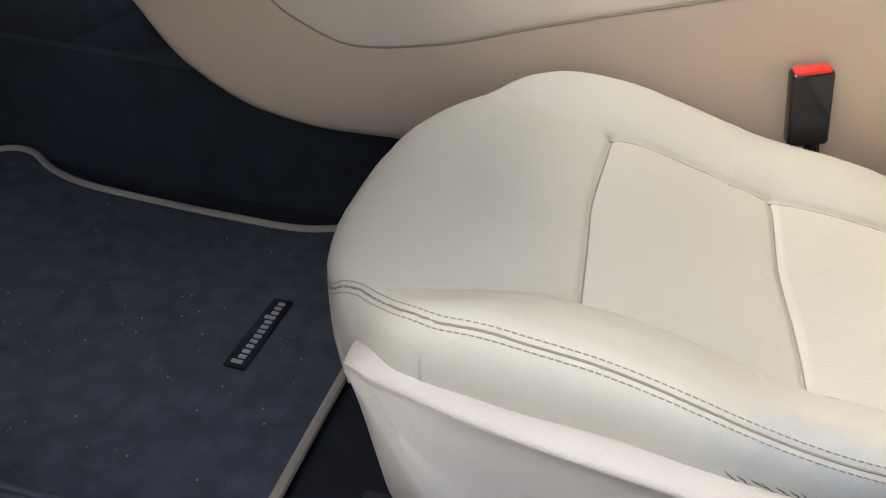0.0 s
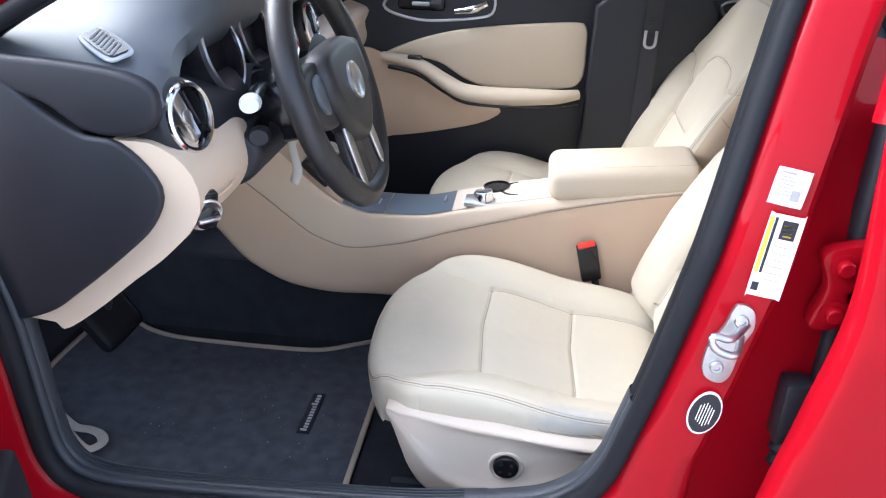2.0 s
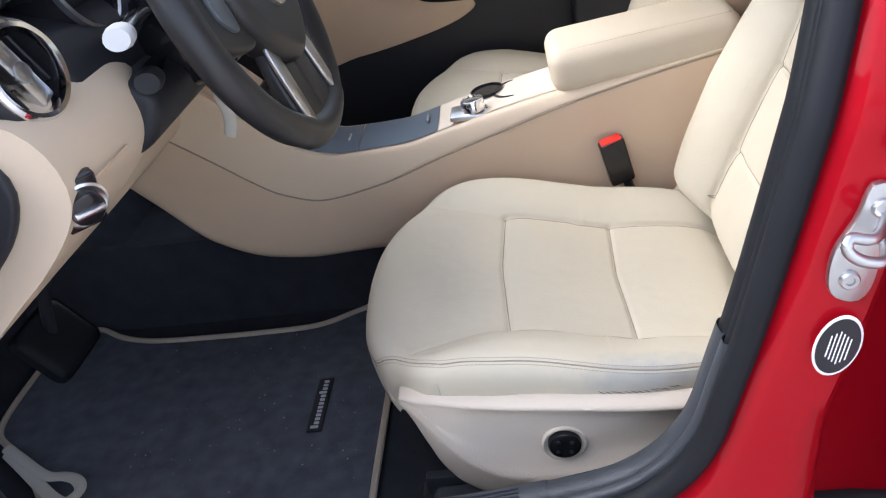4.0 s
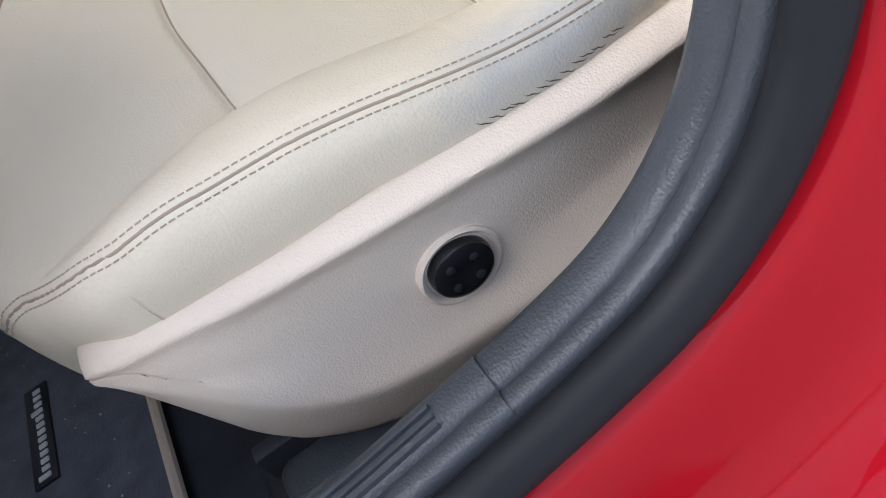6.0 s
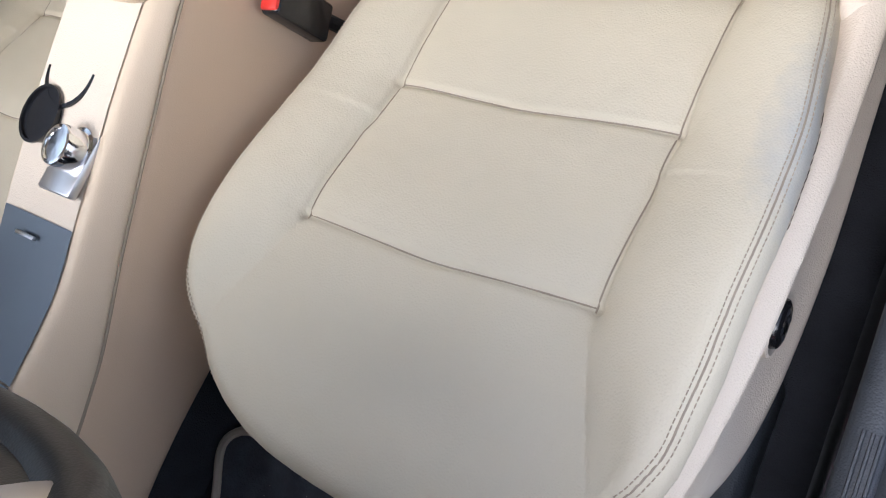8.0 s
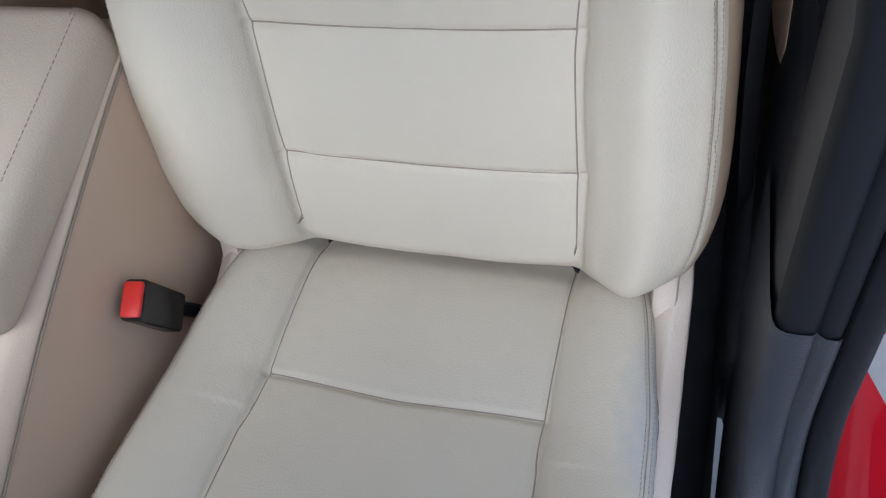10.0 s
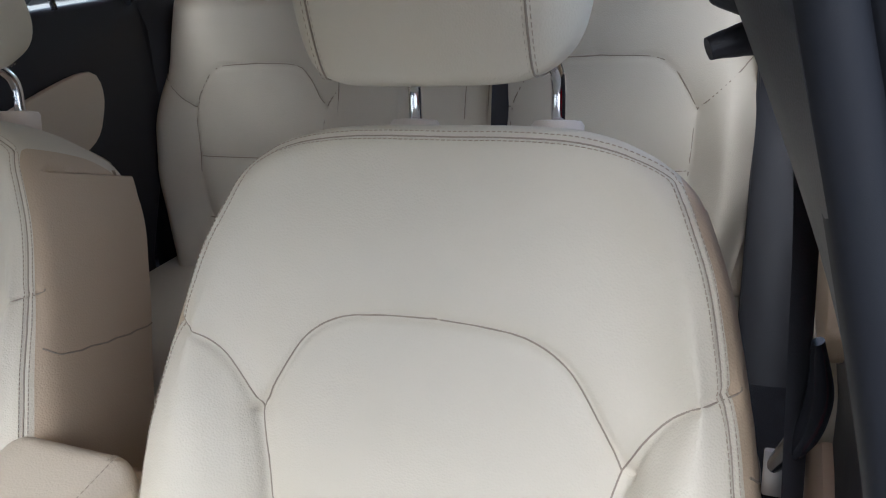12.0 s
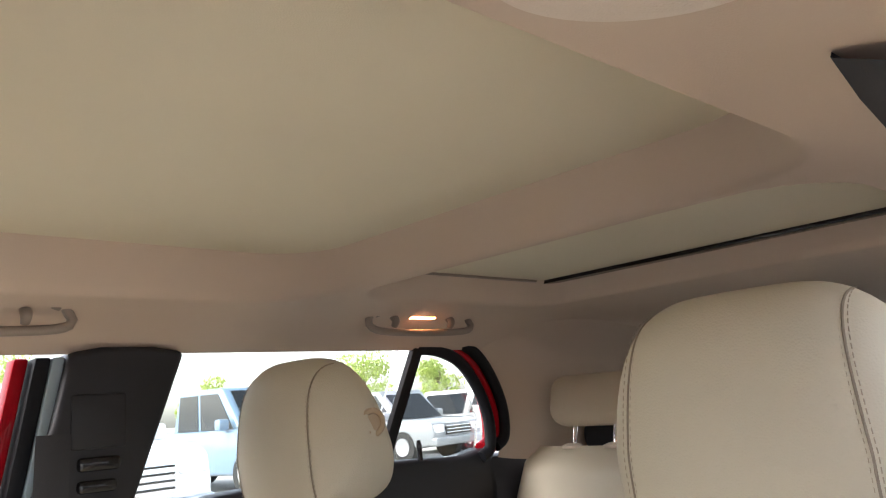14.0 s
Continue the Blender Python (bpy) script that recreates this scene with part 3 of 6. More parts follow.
    part("release_button", lathe([(0.020, -0.008), (0.020, 0.002), (0.0175, 0.0035), (0.0130, 0.002), (0.0122, 0.0005), (0.0114, 0.0022), (0.009, 0.003), (0.0005, 0.003)], m, 32), LEATHER_SIDE, hr, "round release button")
    for sgn in (-1, 1):
        y = sgn * 0.071
        part("headrest_post", tube([(0.327, y, 0.76), (0.335, y, 0.805), (0.339, y, 0.832), (0.332, y, 0.848), (0.314, y, 0.864), (0.298, y, 0.882)], 0.0065, 30, 12), CHROME, seat, "bent chrome headrest post")
        part("post_collar", lathe([(0.024, -0.060), (0.024, -0.001), (0.021, 0.003), (0.010, 0.004), (0.009, 0.002)], Matrix.Translation((0.331, y, 0.797)) @ Matrix.Rotation(0.30, 4, "Y"), 24), BEIGE, seat, "beige plastic collar")
    return seat


SKINS = {"cushion": cushion_skin(), "back": back_skin(), "headrest": headrest_shape()}
front_driver = front_seat("front_seat", "cream leather driver seat with worn cracked door-side bolster and beige shield", -1)
passenger_seat = front_seat("front_seat", "cream leather front passenger seat beside the centre console", 1, True)
passenger_seat.matrix_basis = pose(0.006, 0.690, 0.004)

cracks = np.random.RandomState(4)
P, n, path = SKINS["cushion"]
cushion = [o for o in front_driver.children if o.name.startswith("seat_cushion")][0]


def wall_at(r, c):
    i, k = int(r), int(c)
    a, b = r - i, c - k
    return (P[i, k] * (1 - b) + P[i, k + 1] * b) * (1 - a) + (P[i + 1, k] * (1 - b) + P[i + 1, k + 1] * b) * a + n[i, k] * 0.0006


r = int(np.argmin(abs(P[:, 6, 0] + 0.402)))
part("seam", tube(np.array([wall_at(r + 0.15 * e, 4 + e) for e in range(14)]), 0.0008, 24, 6), SEAM, cushion, "short upright seam in the leather")
for k in range(13):
    x0 = -0.222 + 0.0076 * k
    r = float(np.argmin(abs(P[:, 6, 0] - x0))) + cracks.uniform(-0.3, 0.3)
    c = 9.8 + 0.15 * k + cracks.uniform(-0.12, 0.12)
    up = -cracks.uniform(0.35, 0.6)
    line = [wall_at(r + 1.3 * e, c + up * [0, 0.55, 0.7, 1.1, 1.0][e] + cracks.uniform(-0.05, 0.05)) for e in range(5)]
    part("leather_crack", tube(np.array(line), [0.00005, 0.0003, 0.0004, 0.0003, 0.00005], 14, 5), CRACK, cushion, "dark crack in worn leather")


# ---- the body round the driver's door ----
MID = 0.38
OPENING = curve([(-1.035, 0.66), (-0.995, 0.50), (-0.984, 0.40), (-0.978, 0.31), (-0.966, 0.225), (-0.925, 0.182), (-0.83, 0.172), (-0.6, 0.18), (-0.42, 0.19), (-0.33, 0.202), (-0.265, 0.214), (-0.205, 0.232), (-0.158, 0.268), (-0.127, 0.318), (-0.107, 0.39), (-0.083, 0.49), (-0.044, 0.685), (-0.012, 0.86), (0.008, 0.96), (0.032, 1.05), (0.015, 1.10), (-0.06, 1.135), (-0.35, 1.155), (-0.60, 1.072), (-0.72, 1.008), (-0.837, 0.938), (-0.967, 0.862), (-1.03, 0.80), (-1.05, 0.735)], 309, True)


def lean_in(z):
    return 0.255 * np.clip(z - 0.66, 0, None) ** 1.15


def sweep_opening(profile, lo=0.0, hi=1.0, closed=True, other=None, turn=(0, 1), swell=0.0):
    """A strip that follows the door opening: profile in (distance outwards from the opening's edge, y)."""
    p = OPENING
    t = np.roll(p, -1, 0) - np.roll(p, 1, 0)
    t /= np.linalg.norm(t, axis=1)[:, None]
    n = np.stack([t[:, 1], -t[:, 0]], 1)
    a, b = max(0, int(lo * 330 - 13)), len(p) if hi == 1.0 else min(len(p), int(hi * 330 - 13))
    pr = np.asarray(profile)
    rows = []
    first = pr
    for i in range(a, b):
        if other is not None:
            pr = first + (np.asarray(other) - first) * smooth_step((i + 13) / 330, *turn)
        q = p[i] + n[i] * pr[:, 0:1]
        y = pr[:, 1] + lean_in(q[:, 1]) + swell * np.clip((q[:, 1] - 0.78) / 0.3, 0, 1.1) ** 1.2 * np.clip((pr[:, 0] + 0.004) / 0.06, 0, 1)
        rows.append(np.stack([q[:, 0], y, q[:, 1]], 1))
    return grid(np.array(rows), closed)


frame_left = thing("wall_left", "glossy red painted door surround with black rubber seal, door open", "car body", kind="structure")
part("door_seal", sweep_opening([(0.010, -0.362), (-0.003, -0.3625), (-0.009, -0.3645), (-0.012, -0.370), (-0.0115, -0.377), (-0.006, -0.384), (0.003, -0.388), (0.011, -0.385), (0.014, -0.374), (0.014, -0.364)]), RUBBER, frame_left, "black rubber door seal", smooth=70)
part("seal_lip", sweep_opening([(0.008, -0.366), (-0.002, -0.3615), (-0.0075, -0.359), (-0.0085, -0.352), (-0.0065, -0.347), (-0.0035, -0.345), (-0.0065, -0.342), (-0.0080, -0.336), (-0.0080, -0.326), (-0.003, -0.319), (0.008, -0.316)]), RUBBER, frame_left, "black grained inner lip of the door opening", smooth=70)
part("painted_surround", sweep_opening([(0.010, -0.372), (0.018, -0.386), (0.030, -0.392), (0.050, -0.397), (0.085, -0.408), (0.108, -0.418), (0.130, -0.436), (0.145, -0.460), (0.155, -0.50), (0.165, -0.56)], 0.0, 0.60, False, [(0.010, -0.372), (0.018, -0.386), (0.030, -0.392), (0.050, -0.396), (0.066, -0.401), (0.080, -0.402), (0.088, -0.396), (0.093, -0.385), (0.098, -0.36), (0.104, -0.33)], (0.35, 0.43)), PAINT, frame_left, "glossy red painted door surround")
part("painted_rail", sweep_opening([(0.010, -0.372), (0.018, -0.386), (0.030, -0.392), (0.06, -0.396), (0.08, -0.38)], 0.60, 1.0, False), PAINT, frame_left, "glossy red roof rail")
# pillar trim on the inside
part("pillar_trim", sweep_opening([(-0.004, -0.324), (-0.001, -0.319), (0.010, -0.318), (0.03, -0.316), (0.06, -0.315), (0.11, -0.316), (0.13, -0.325), (0.14, -0.34)], 0.36, 0.625, False, swell=0.050), BLACK, frame_left, "black plastic pillar trim")
part("rail_trim", sweep_opening([(-0.003, -0.320), (0.002, -0.310), (0.012, -0.302), (0.03, -0.294)], 0.625, 0.985, False), LINER, frame_left, "beige roof rail trim")
# black sill covers, the front one wider and ribbed
SILL = [(0.002, -0.3615), (-0.0085, -0.3605), (-0.0115, -0.357), (-0.0115, -0.350), (-0.0085, -0.3455), (-0.0065, -0.3435), (-0.0095, -0.341), (-0.0105, -0.333), (-0.0100, -0.323), (-0.006, -0.3165), (0.004, -0.3135), (0.03, -0.312), (0.17, -0.310)]
sill = part("sill_cover", sweep_opening([(a - 0.0016, b) for a, b in SILL], 0.02, 0.3516, False), SILLBLACK, frame_left, "black grained plastic sill cover", smooth=60)
for yy in (-0.338, -0.332, -0.326):
    part("sill_rib", sweep_opening([(-0.0110, yy - 0.0018), (-0.0142, yy - 0.0009), (-0.0142, yy + 0.0009), (-0.0110, yy + 0.0018)], 0.14, 0.343, False), SILLBLACK, sill)
part("sill_cover", sweep_opening(SILL, 0.350, 0.44, False), SILLBLACK, frame_left, "black grained plastic sill cover", smooth=60)
# striker, labels and plug on the pillar
striker = thing("door_striker", "zinc-plated steel door striker bolted to the red pillar", "door striker")
plate_out = [(0.012, 0.525), (0.030, 0.520), (0.040, 0.535), (0.046, 0.575), (0.055, 0.600), (0.050, 0.625), (0.030, 0.630), (0.020, 0.600), (0.006, 0.570), (0.004, 0.540)]
part("striker_plate", plate([(a - 0.030, b - 0.022) for a, b in curve(plate_out, 40, True)], "y", -0.4065, -0.3985, 0.0015), STEEL, striker)
part("striker_loop", tube([(0.012, -0.404, 0.566), (0.0, -0.440, 0.562), (-0.018, -0.446, 0.566), (-0.030, -0.444, 0.575), (-0.028, -0.440, 0.584), (-0.008, -0.436, 0.580), (0.016, -0.404, 0.582)], 0.0048, 50, 10), STEEL, striker, "bright steel striker loop")
for cx, cz in ((0.008, 0.588), (-0.010, 0.522)):
    part("bolt", lathe([(0.0085, 0), (0.0085, 0.003), (0.0070, 0.0045), (0.0040, 0.0045), (0.0036, 0.0025), (0.0005, 0.0025)], Matrix.Translation((cx, -0.4065, cz)) @ Matrix.Rotation(radians(90), 4, "X"), 20), STEEL, striker)

striker.matrix_basis = pose(-0.012, 0, 0.006)


def sticker(name, label, cx, cz, y, w, h, turn, material, bars=(), lean=0.0, squeeze=1.0):
    """A paper label on the pillar; bars: (x, z, width, height, material) within it."""
    s = thing(name, label, "label")
    ow = curve([(-w / 2, -h / 2 + 0.003), (-w / 2 + 0.003, -h / 2), (w / 2 - 0.003, -h / 2), (w / 2, -h / 2 + 0.003), (w / 2, h / 2 - 0.003), (w / 2 - 0.003, h / 2), (-w / 2 + 0.003, h / 2), (-w / 2, h / 2 - 0.003)], 48, True)
    part("paper", plate(ow.tolist(), "y", -0.0008, 0.0, 0), material, s)
    for bx, bz, bw, bh, bmat in bars:
        bx, bw = bx * squeeze, bw * squeeze
        part("print", box(bx - bw / 2, bx + bw / 2, -0.0012, -0.0007, bz - bh / 2, bz + bh / 2, 0), bmat, s)
    s.matrix_basis = Matrix.Translation((cx, y, cz)) @ Matrix.Rotation(radians(lean), 4, "X") @ Matrix.Rotation(radians(turn), 4, "Y")
    return s


rnd = random.Random(5)
lines = [(-0.007 + 0.002 * (k % 2), 0.011 - 0.004 * k, 0.014 + 0.003 * (k % 3), 0.0012, GREY) for k in range(6)]
sticker("certificate_label", "small white printed label on the red pillar", 0.022, 0.758, -0.3875, 0.038, 0.042, 10, WHITE, lines + [(0.008, -0.008, 0.010, 0.012, GREY), (-0.006, 0.016, 0.016, 0.0025, GREY)], -9)
sticker("tyre_pressure_label", "white tyre label with yellow and black strips on the red pillar", 0.017, 0.681, -0.4065, 0.039, 0.098, 8, WHITE, [(-0.021, 0.012, 0.006, 0.066, YELLOW), (-0.0145, 0.012, 0.004, 0.066, BLACK), (0.006, 0.032, 0.022, 0.022, BLACK), (0.006, 0.036, 0.016, 0.003, YELLOW), (0.006, 0.030, 0.016, 0.003, YELLOW), (0.006, 0.025, 0.012, 0.002, YELLOW)] + [(0.004 + 0.001 * (k % 2), 0.012 - 0.008 * k, 0.024, 0.0012, GREY) for k in range(6)] + [(-0.016, -0.038, 0.010, 0.010, BLACK)], -9, 0.78)
plug = thing("service_sticker", "round black sticker with a white rim on the red pillar", "sticker")
part("rim", lathe([(0.026, 0), (0.026, 0.001), (0.0235, 0.0012), (0.0005, 0.0012)], None, 40), WHITE, plug)
part("face", lathe([(0.0235, 0.0012), (0.0235, 0.0017), (0.0005, 0.0017)], None, 40), BLACK, plug)
for k in range(6):
    part("print", box(-0.015 + 0.002 * abs(k - 2), 0.013 - 0.002 * abs(k - 3), -0.013 + 0.0045 * k, -0.0115 + 0.0045 * k, 0.0015, 0.0021, 0), WHITE, plug)
plug.matrix_basis = Matrix.Translation((-0.024, -0.4055, 0.457)) @ Matrix.Rotation(radians(90), 4, "X") @ Matrix.Rotation(radians(80), 4, "Z") @ Matrix.Diagonal((1.28, 0.78, 1, 1))

part("pillar_base", box(-0.055, 0.22, -0.337, -0.316, -0.02, 0.50, 0.009, 3), BLACK, frame_left, "black plastic pillar base trim")

# ---- the rear door and its hinges ----
rear_door = thing("rear_door", "glossy red rear car door closed behind the pillar", "car door")
# its leading edge folds inwards round the jamb
edge_x = lambda z: float(ease(z, [0.10, 0.30, 0.386, 0.50, 0.664, 0.80, 1.0], [0.035, 0.036, 0.048, 0.068, 0.090, 0.082, 0.075]))  # noqa: E731
rows = []
for z in np.linspace(0.10, 0.86, 60):
    e = edge_x(z)
    w = -0.470 - 0.020 * math.sin(min(1, max(0, (z - 0.1) / 0.75)) * math.pi)
    crease = 0.008 * math.exp(-((z - 0.62) / 0.03) ** 2)
    rows.append([(e + 0.06, -0.425, z), (e + 0.012, -0.430, z), (e + 0.003, -0.445, z), (e, w + 0.022, z), (e + 0.002, w + 0.010, z), (e + 0.008, w + 0.003, z), (e + 0.02, w, z), (e + 0.06, w - 0.004 - crease, z), (0.35, w - 0.012 - crease, z), (0.7, w - 0.010 - crease, z), (1.02, w, z), (1.03, w + 0.04, z)])
part("door_shell", grid(np.array(rows)), PAINT, rear_door, "glossy red door skin", smooth=50)
part("window_frame", tube([(0.088, -0.445, 0.85), (0.10, -0.425, 0.96), (0.13, -0.385, 1.07)], 0.022, 20, 10), PAINT, rear_door, "glossy red window frame")
for hz in (0.635, 0.20):
    hinge = part("hinge", plate(curve([(0.080, hz - 0.050), (0.105, hz - 0.058), (0.128, hz - 0.04), (0.118, hz - 0.005), (0.150, hz + 0.0), (0.150, hz + 0.055), (0.105, hz + 0.055), (0.078, hz + 0.04), (0.090, hz + 0.0)], 50, True).tolist(), "y", -0.385, -0.360, 0.006), PAINT, rear_door, "red painted hinge")
    for bx, bz in ((0.104, hz - 0.032), (0.104, hz + 0.030)):
        part("hinge_bolt", lathe([(0.016, 0), (0.016, 0.003), (0.010, 0.004), (0.010, 0.011), (0.008, 0.013), (0.0005, 0.013)], Matrix.Translation((bx, -0.384, bz)) @ Matrix.Rotation(radians(90), 4, "X"), 18), PAINT, hinge)
part("cable_boot", tube([(0.094, -0.372, 0.40), (0.094, -0.380, 0.37), (0.100, -0.400, 0.335)], [0.014, 0.019, 0.014, 0.019, 0.014, 0.019, 0.014, 0.019, 0.014], 50, 16), RUBBER, rear_door, "black rubber cable boot")
part("boot_socket", box(0.075, 0.115, -0.385, -0.345, 0.40, 0.495, 0.008), BLACK, rear_door, "black cable socket")
part("inner_panel", sweep_opening([(0.094, -0.375), (0.104, -0.352), (0.125, -0.345), (0.20, -0.345), (0.30, -0.36), (0.30, -0.42)], 0.33, 0.58, False), PAINT, frame_left, "red painted inner pillar")
rear_door.matrix_basis = pose(0.0, 0, 0)

# ---- the driver's door, wide open on its front hinges ----
ddoor = thing("driver_door", "red driver's door standing open with black and cream trim", "car door")
shape = curve([(0.02, 0.10), (0.02, 0.75), (0.10, 0.80), (0.55, 0.815), (0.98, 0.83), (1.0, 0.60), (0.97, 0.35), (0.90, 0.14), (0.78, 0.08), (0.2, 0.07)], 90, True)
part("door_skin", plate(shape.tolist(), "y", -0.035, 0.0, 0.012, 3), PAINT, ddoor, "glossy red outer skin")
part("door_trim", plate([(0.03 + 0.955 * a, 0.02 + 0.97 * b) for a, b in shape], "y", 0.0, 0.055, 0.014, 3), BLACK, ddoor, "black plastic inner trim")
part("door_pocket", plate(curve([(0.05, 0.13), (0.05, 0.33), (0.12, 0.36), (0.55, 0.33), (0.66, 0.25), (0.62, 0.14), (0.3, 0.11)], 60, True).tolist(), "y", 0.05, 0.095, 0.014, 3), BLACK, ddoor, "black door pocket")
part("cream_insert", plate(curve([(0.30, 0.60), (0.40, 0.66), (0.60, 0.69), (0.88, 0.71), (0.90, 0.56), (0.70, 0.53), (0.50, 0.55)], 60, True).tolist(), "y", 0.05, 0.070, 0.006, 3), LEATHER_TAN, ddoor, "cream leather insert")
part("armrest", tube([(0.30, 0.075, 0.60), (0.42, 0.09, 0.555), (0.60, 0.10, 0.52), (0.86, 0.095, 0.525)], [0.018, 0.028, 0.032, 0.022], 40, 16, flat=0.75), LEATHER_TAN, ddoor, "cream leather armrest")
part("speaker_cover", lathe([(0.075, 0.0), (0.075, 0.008), (0.068, 0.012), (0.0005, 0.012)], Matrix.Translation((0.17, 0.093, 0.215)) @ Matrix.Rotation(radians(-90), 4, "X"), 40), SILVER, ddoor, "round silver speaker cover")
part("window_frame", tube([(0.12, 0.015, 0.80), (0.30, 0.03, 0.94), (0.50, 0.05, 1.06), (0.75, 0.07, 1.12), (0.95, 0.07, 1.10), (0.97, 0.04, 0.95), (0.97, 0.015, 0.82)], 0.018, 70, 10), BLACK, ddoor, "black window frame")
part("door_hinge", box(-0.03, 0.04, 0.0, 0.04, 0.30, 0.38, 0.006), PAINT, ddoor, "red painted hinge")
part("door_hinge", box(-0.03, 0.04, 0.0, 0.04, 0.62, 0.70, 0.006), PAINT, ddoor, "red painted hinge")
ddoor.matrix_basis = pose(-1.03, -0.475, 0.0, 0, 0, -66)

# ---- floor, carpet and mat ----
floor_tub = curve([(-0.30, 0.16), (-0.30, 0.03), (-0.28, 0.0), (0.0, 0.0), (0.36, 0.0), (0.392, 0.005), (0.401, 0.04), (0.404, 0.18), (0.410, 0.20), (0.425, 0.20), (0.432, 0.18), (0.435, 0.06), (0.445, 0.01), (0.48, 0.0), (1.0, 0.0), (1.03, 0.03), (1.04, 0.16)], 120)
rows = []
for x in np.linspace(-1.55, 1.15, 90):
    up = 0.62 * max(0, (-1.36 - x) / 0.3) ** 1.3 + 0.30 * smooth_step(x, 0.42, 0.48)
    rows.append([(x, y, max(z, 0) - 0.006 + up) for y, z in floor_tub])
part("floor", grid(np.array(rows)), CARPET, None, "")
tagged(bpy.data.objects["floor"], "black car carpet over floor and tunnel", "carpet", kind="structure")
mat_thing = thing("floor_mat", "black velour driver's floor mat with beige piping, dusty", "floor mat")
edge = curve([(-0.568, 0.30), (-0.568, 0.36), (-0.60, 0.388), (-0.66, 0.36), (-0.74, 0.322), (-0.86, 0.315), (-0.98, 0.316), (-1.10, 0.322), (-1.18, 0.345), (-1.25, 0.385), (-1.30, 0.375), (-1.328, 0.30), (-1.325, 0.10), (-1.27, 0.03), (-1.20, -0.03), (-1.10, -0.15), (-1.02, -0.24), (-0.95, -0.27), (-0.75, -0.275), (-0.58, -0.275), (-0.566, -0.26), (-0.567, -0.1), (-0.567, 0.1)], 200, True)
part("mat_cloth", plate(edge.tolist(), "z", -0.002, 0.007, 0.002), MATCLOTH, mat_thing)
part("piping", tube([(a, b, 0.009) for a, b in edge], 0.0064, 300, 8, True, flat=0.9), PIPING, mat_thing, "beige woven piping")
loop = thing("pull_strap", "cream webbing pull strap lying on the floor mat", "strap")
strap = curve([(-1.25, 0.0, 0.026), (-1.218, -0.024, 0.022), (-1.154, -0.074, 0.020), (-1.111, -0.106, 0.020), (-1.084, -0.117, 0.021), (-1.068, -0.096, 0.022), (-1.084, -0.072, 0.022), (-1.112, -0.061, 0.022), (-1.153, -0.055, 0.022), (-1.222, -0.012, 0.028), (-1.255, 0.01, 0.03)], 80)
part("webbing", tube(strap, 0.0105, 80, 8, flat=0.45), mat("cream_webbing", (0.72, 0.68, 0.60), 0.8, grain=0.0005, grain_size=0.0015), loop)
BADGE = mat("pale_thread", (0.58, 0.59, 0.60), 0.7, grain=0.0004, grain_size=0.001, var=0.08)
patch = thing("mat_badge", "black woven badge with pale grey marks on the floor mat", "badge")
part("badge_base", box(-0.705, -0.677, 0.012, 0.150, 0.006, 0.0105, 0.002), BLACK, patch)
for k in range(13):
    tall = 0.014 if k in (0, 9) else 0.0095
    part("badge_mark", box(-0.684 - tall, -0.684, 0.018 + 0.0098 * k, 0.0242 + 0.0098 * k, 0.0098, 0.0122, 0.0008, 1), BADGE, patch)

crumbs = []
rng = random.Random(11)
faces = []
for _ in range(140):
    x, y, r = rng.uniform(-1.05, -0.58), rng.uniform(-0.25, 0.30), rng.choice((0.0007, 0.0009, 0.0012, 0.0018))
    i = len(crumbs)
    a = rng.uniform(0, 3)
    crumbs += [(x + r * math.cos(a + q), y + r * math.sin(a + q), 0.0075) for q in (0, 2.1, 4.2)] + [(x, y, 0.0078 + r)]
    faces += [(i, i + 1, i + 3), (i + 1, i + 2, i + 3), (i + 2, i, i + 3)]
part("dust_crumbs", (crumbs, faces), mat("pale_dust", (0.5, 0.47, 0.42), 0.9), None, smooth=0)
tagged(bpy.data.objects["dust_crumbs"], "pale dust and sand crumbs lying on the black floor mat", "dust", kind="stuff")

# ---- centre console ----
CONSOLE = 0.357
console = thing("centre_console", "beige plastic centre console with armrest, tray and rotary controller", "centre console")


zb = lambda x: float(ease(x, [-1.05, -0.942, -0.865, -0.763, -0.672, -0.568, -0.40, 0.2], [0.47, 0.346, 0.258, 0.208, 0.195, 0.198, 0.190, 0.185]))  # noqa: E731
zc = lambda x: float(ease(x, [-1.05, -0.95, -0.804, -0.768, -0.719, -0.644, -0.543, -0.42, -0.30, -0.198, -0.01, 0.2], [0.62, 0.53, 0.409, 0.378, 0.342, 0.318, 0.334, 0.374, 0.411, 0.441, 0.484, 0.52]))  # noqa: E731
zt = lambda x: float(ease(x, [-1.05, -0.90, -0.80, -0.72, -0.66, -0.60, -0.50, -0.40, -0.30, -0.2, -0.01, 0.2], [0.72, 0.62, 0.53, 0.450, 0.408, 0.393, 0.396, 0.418, 0.442, 0.462, 0.496, 0.53]))  # noqa: E731
xs = np.linspace(-1.05, 0.09, 120)
lower, upper = [], []
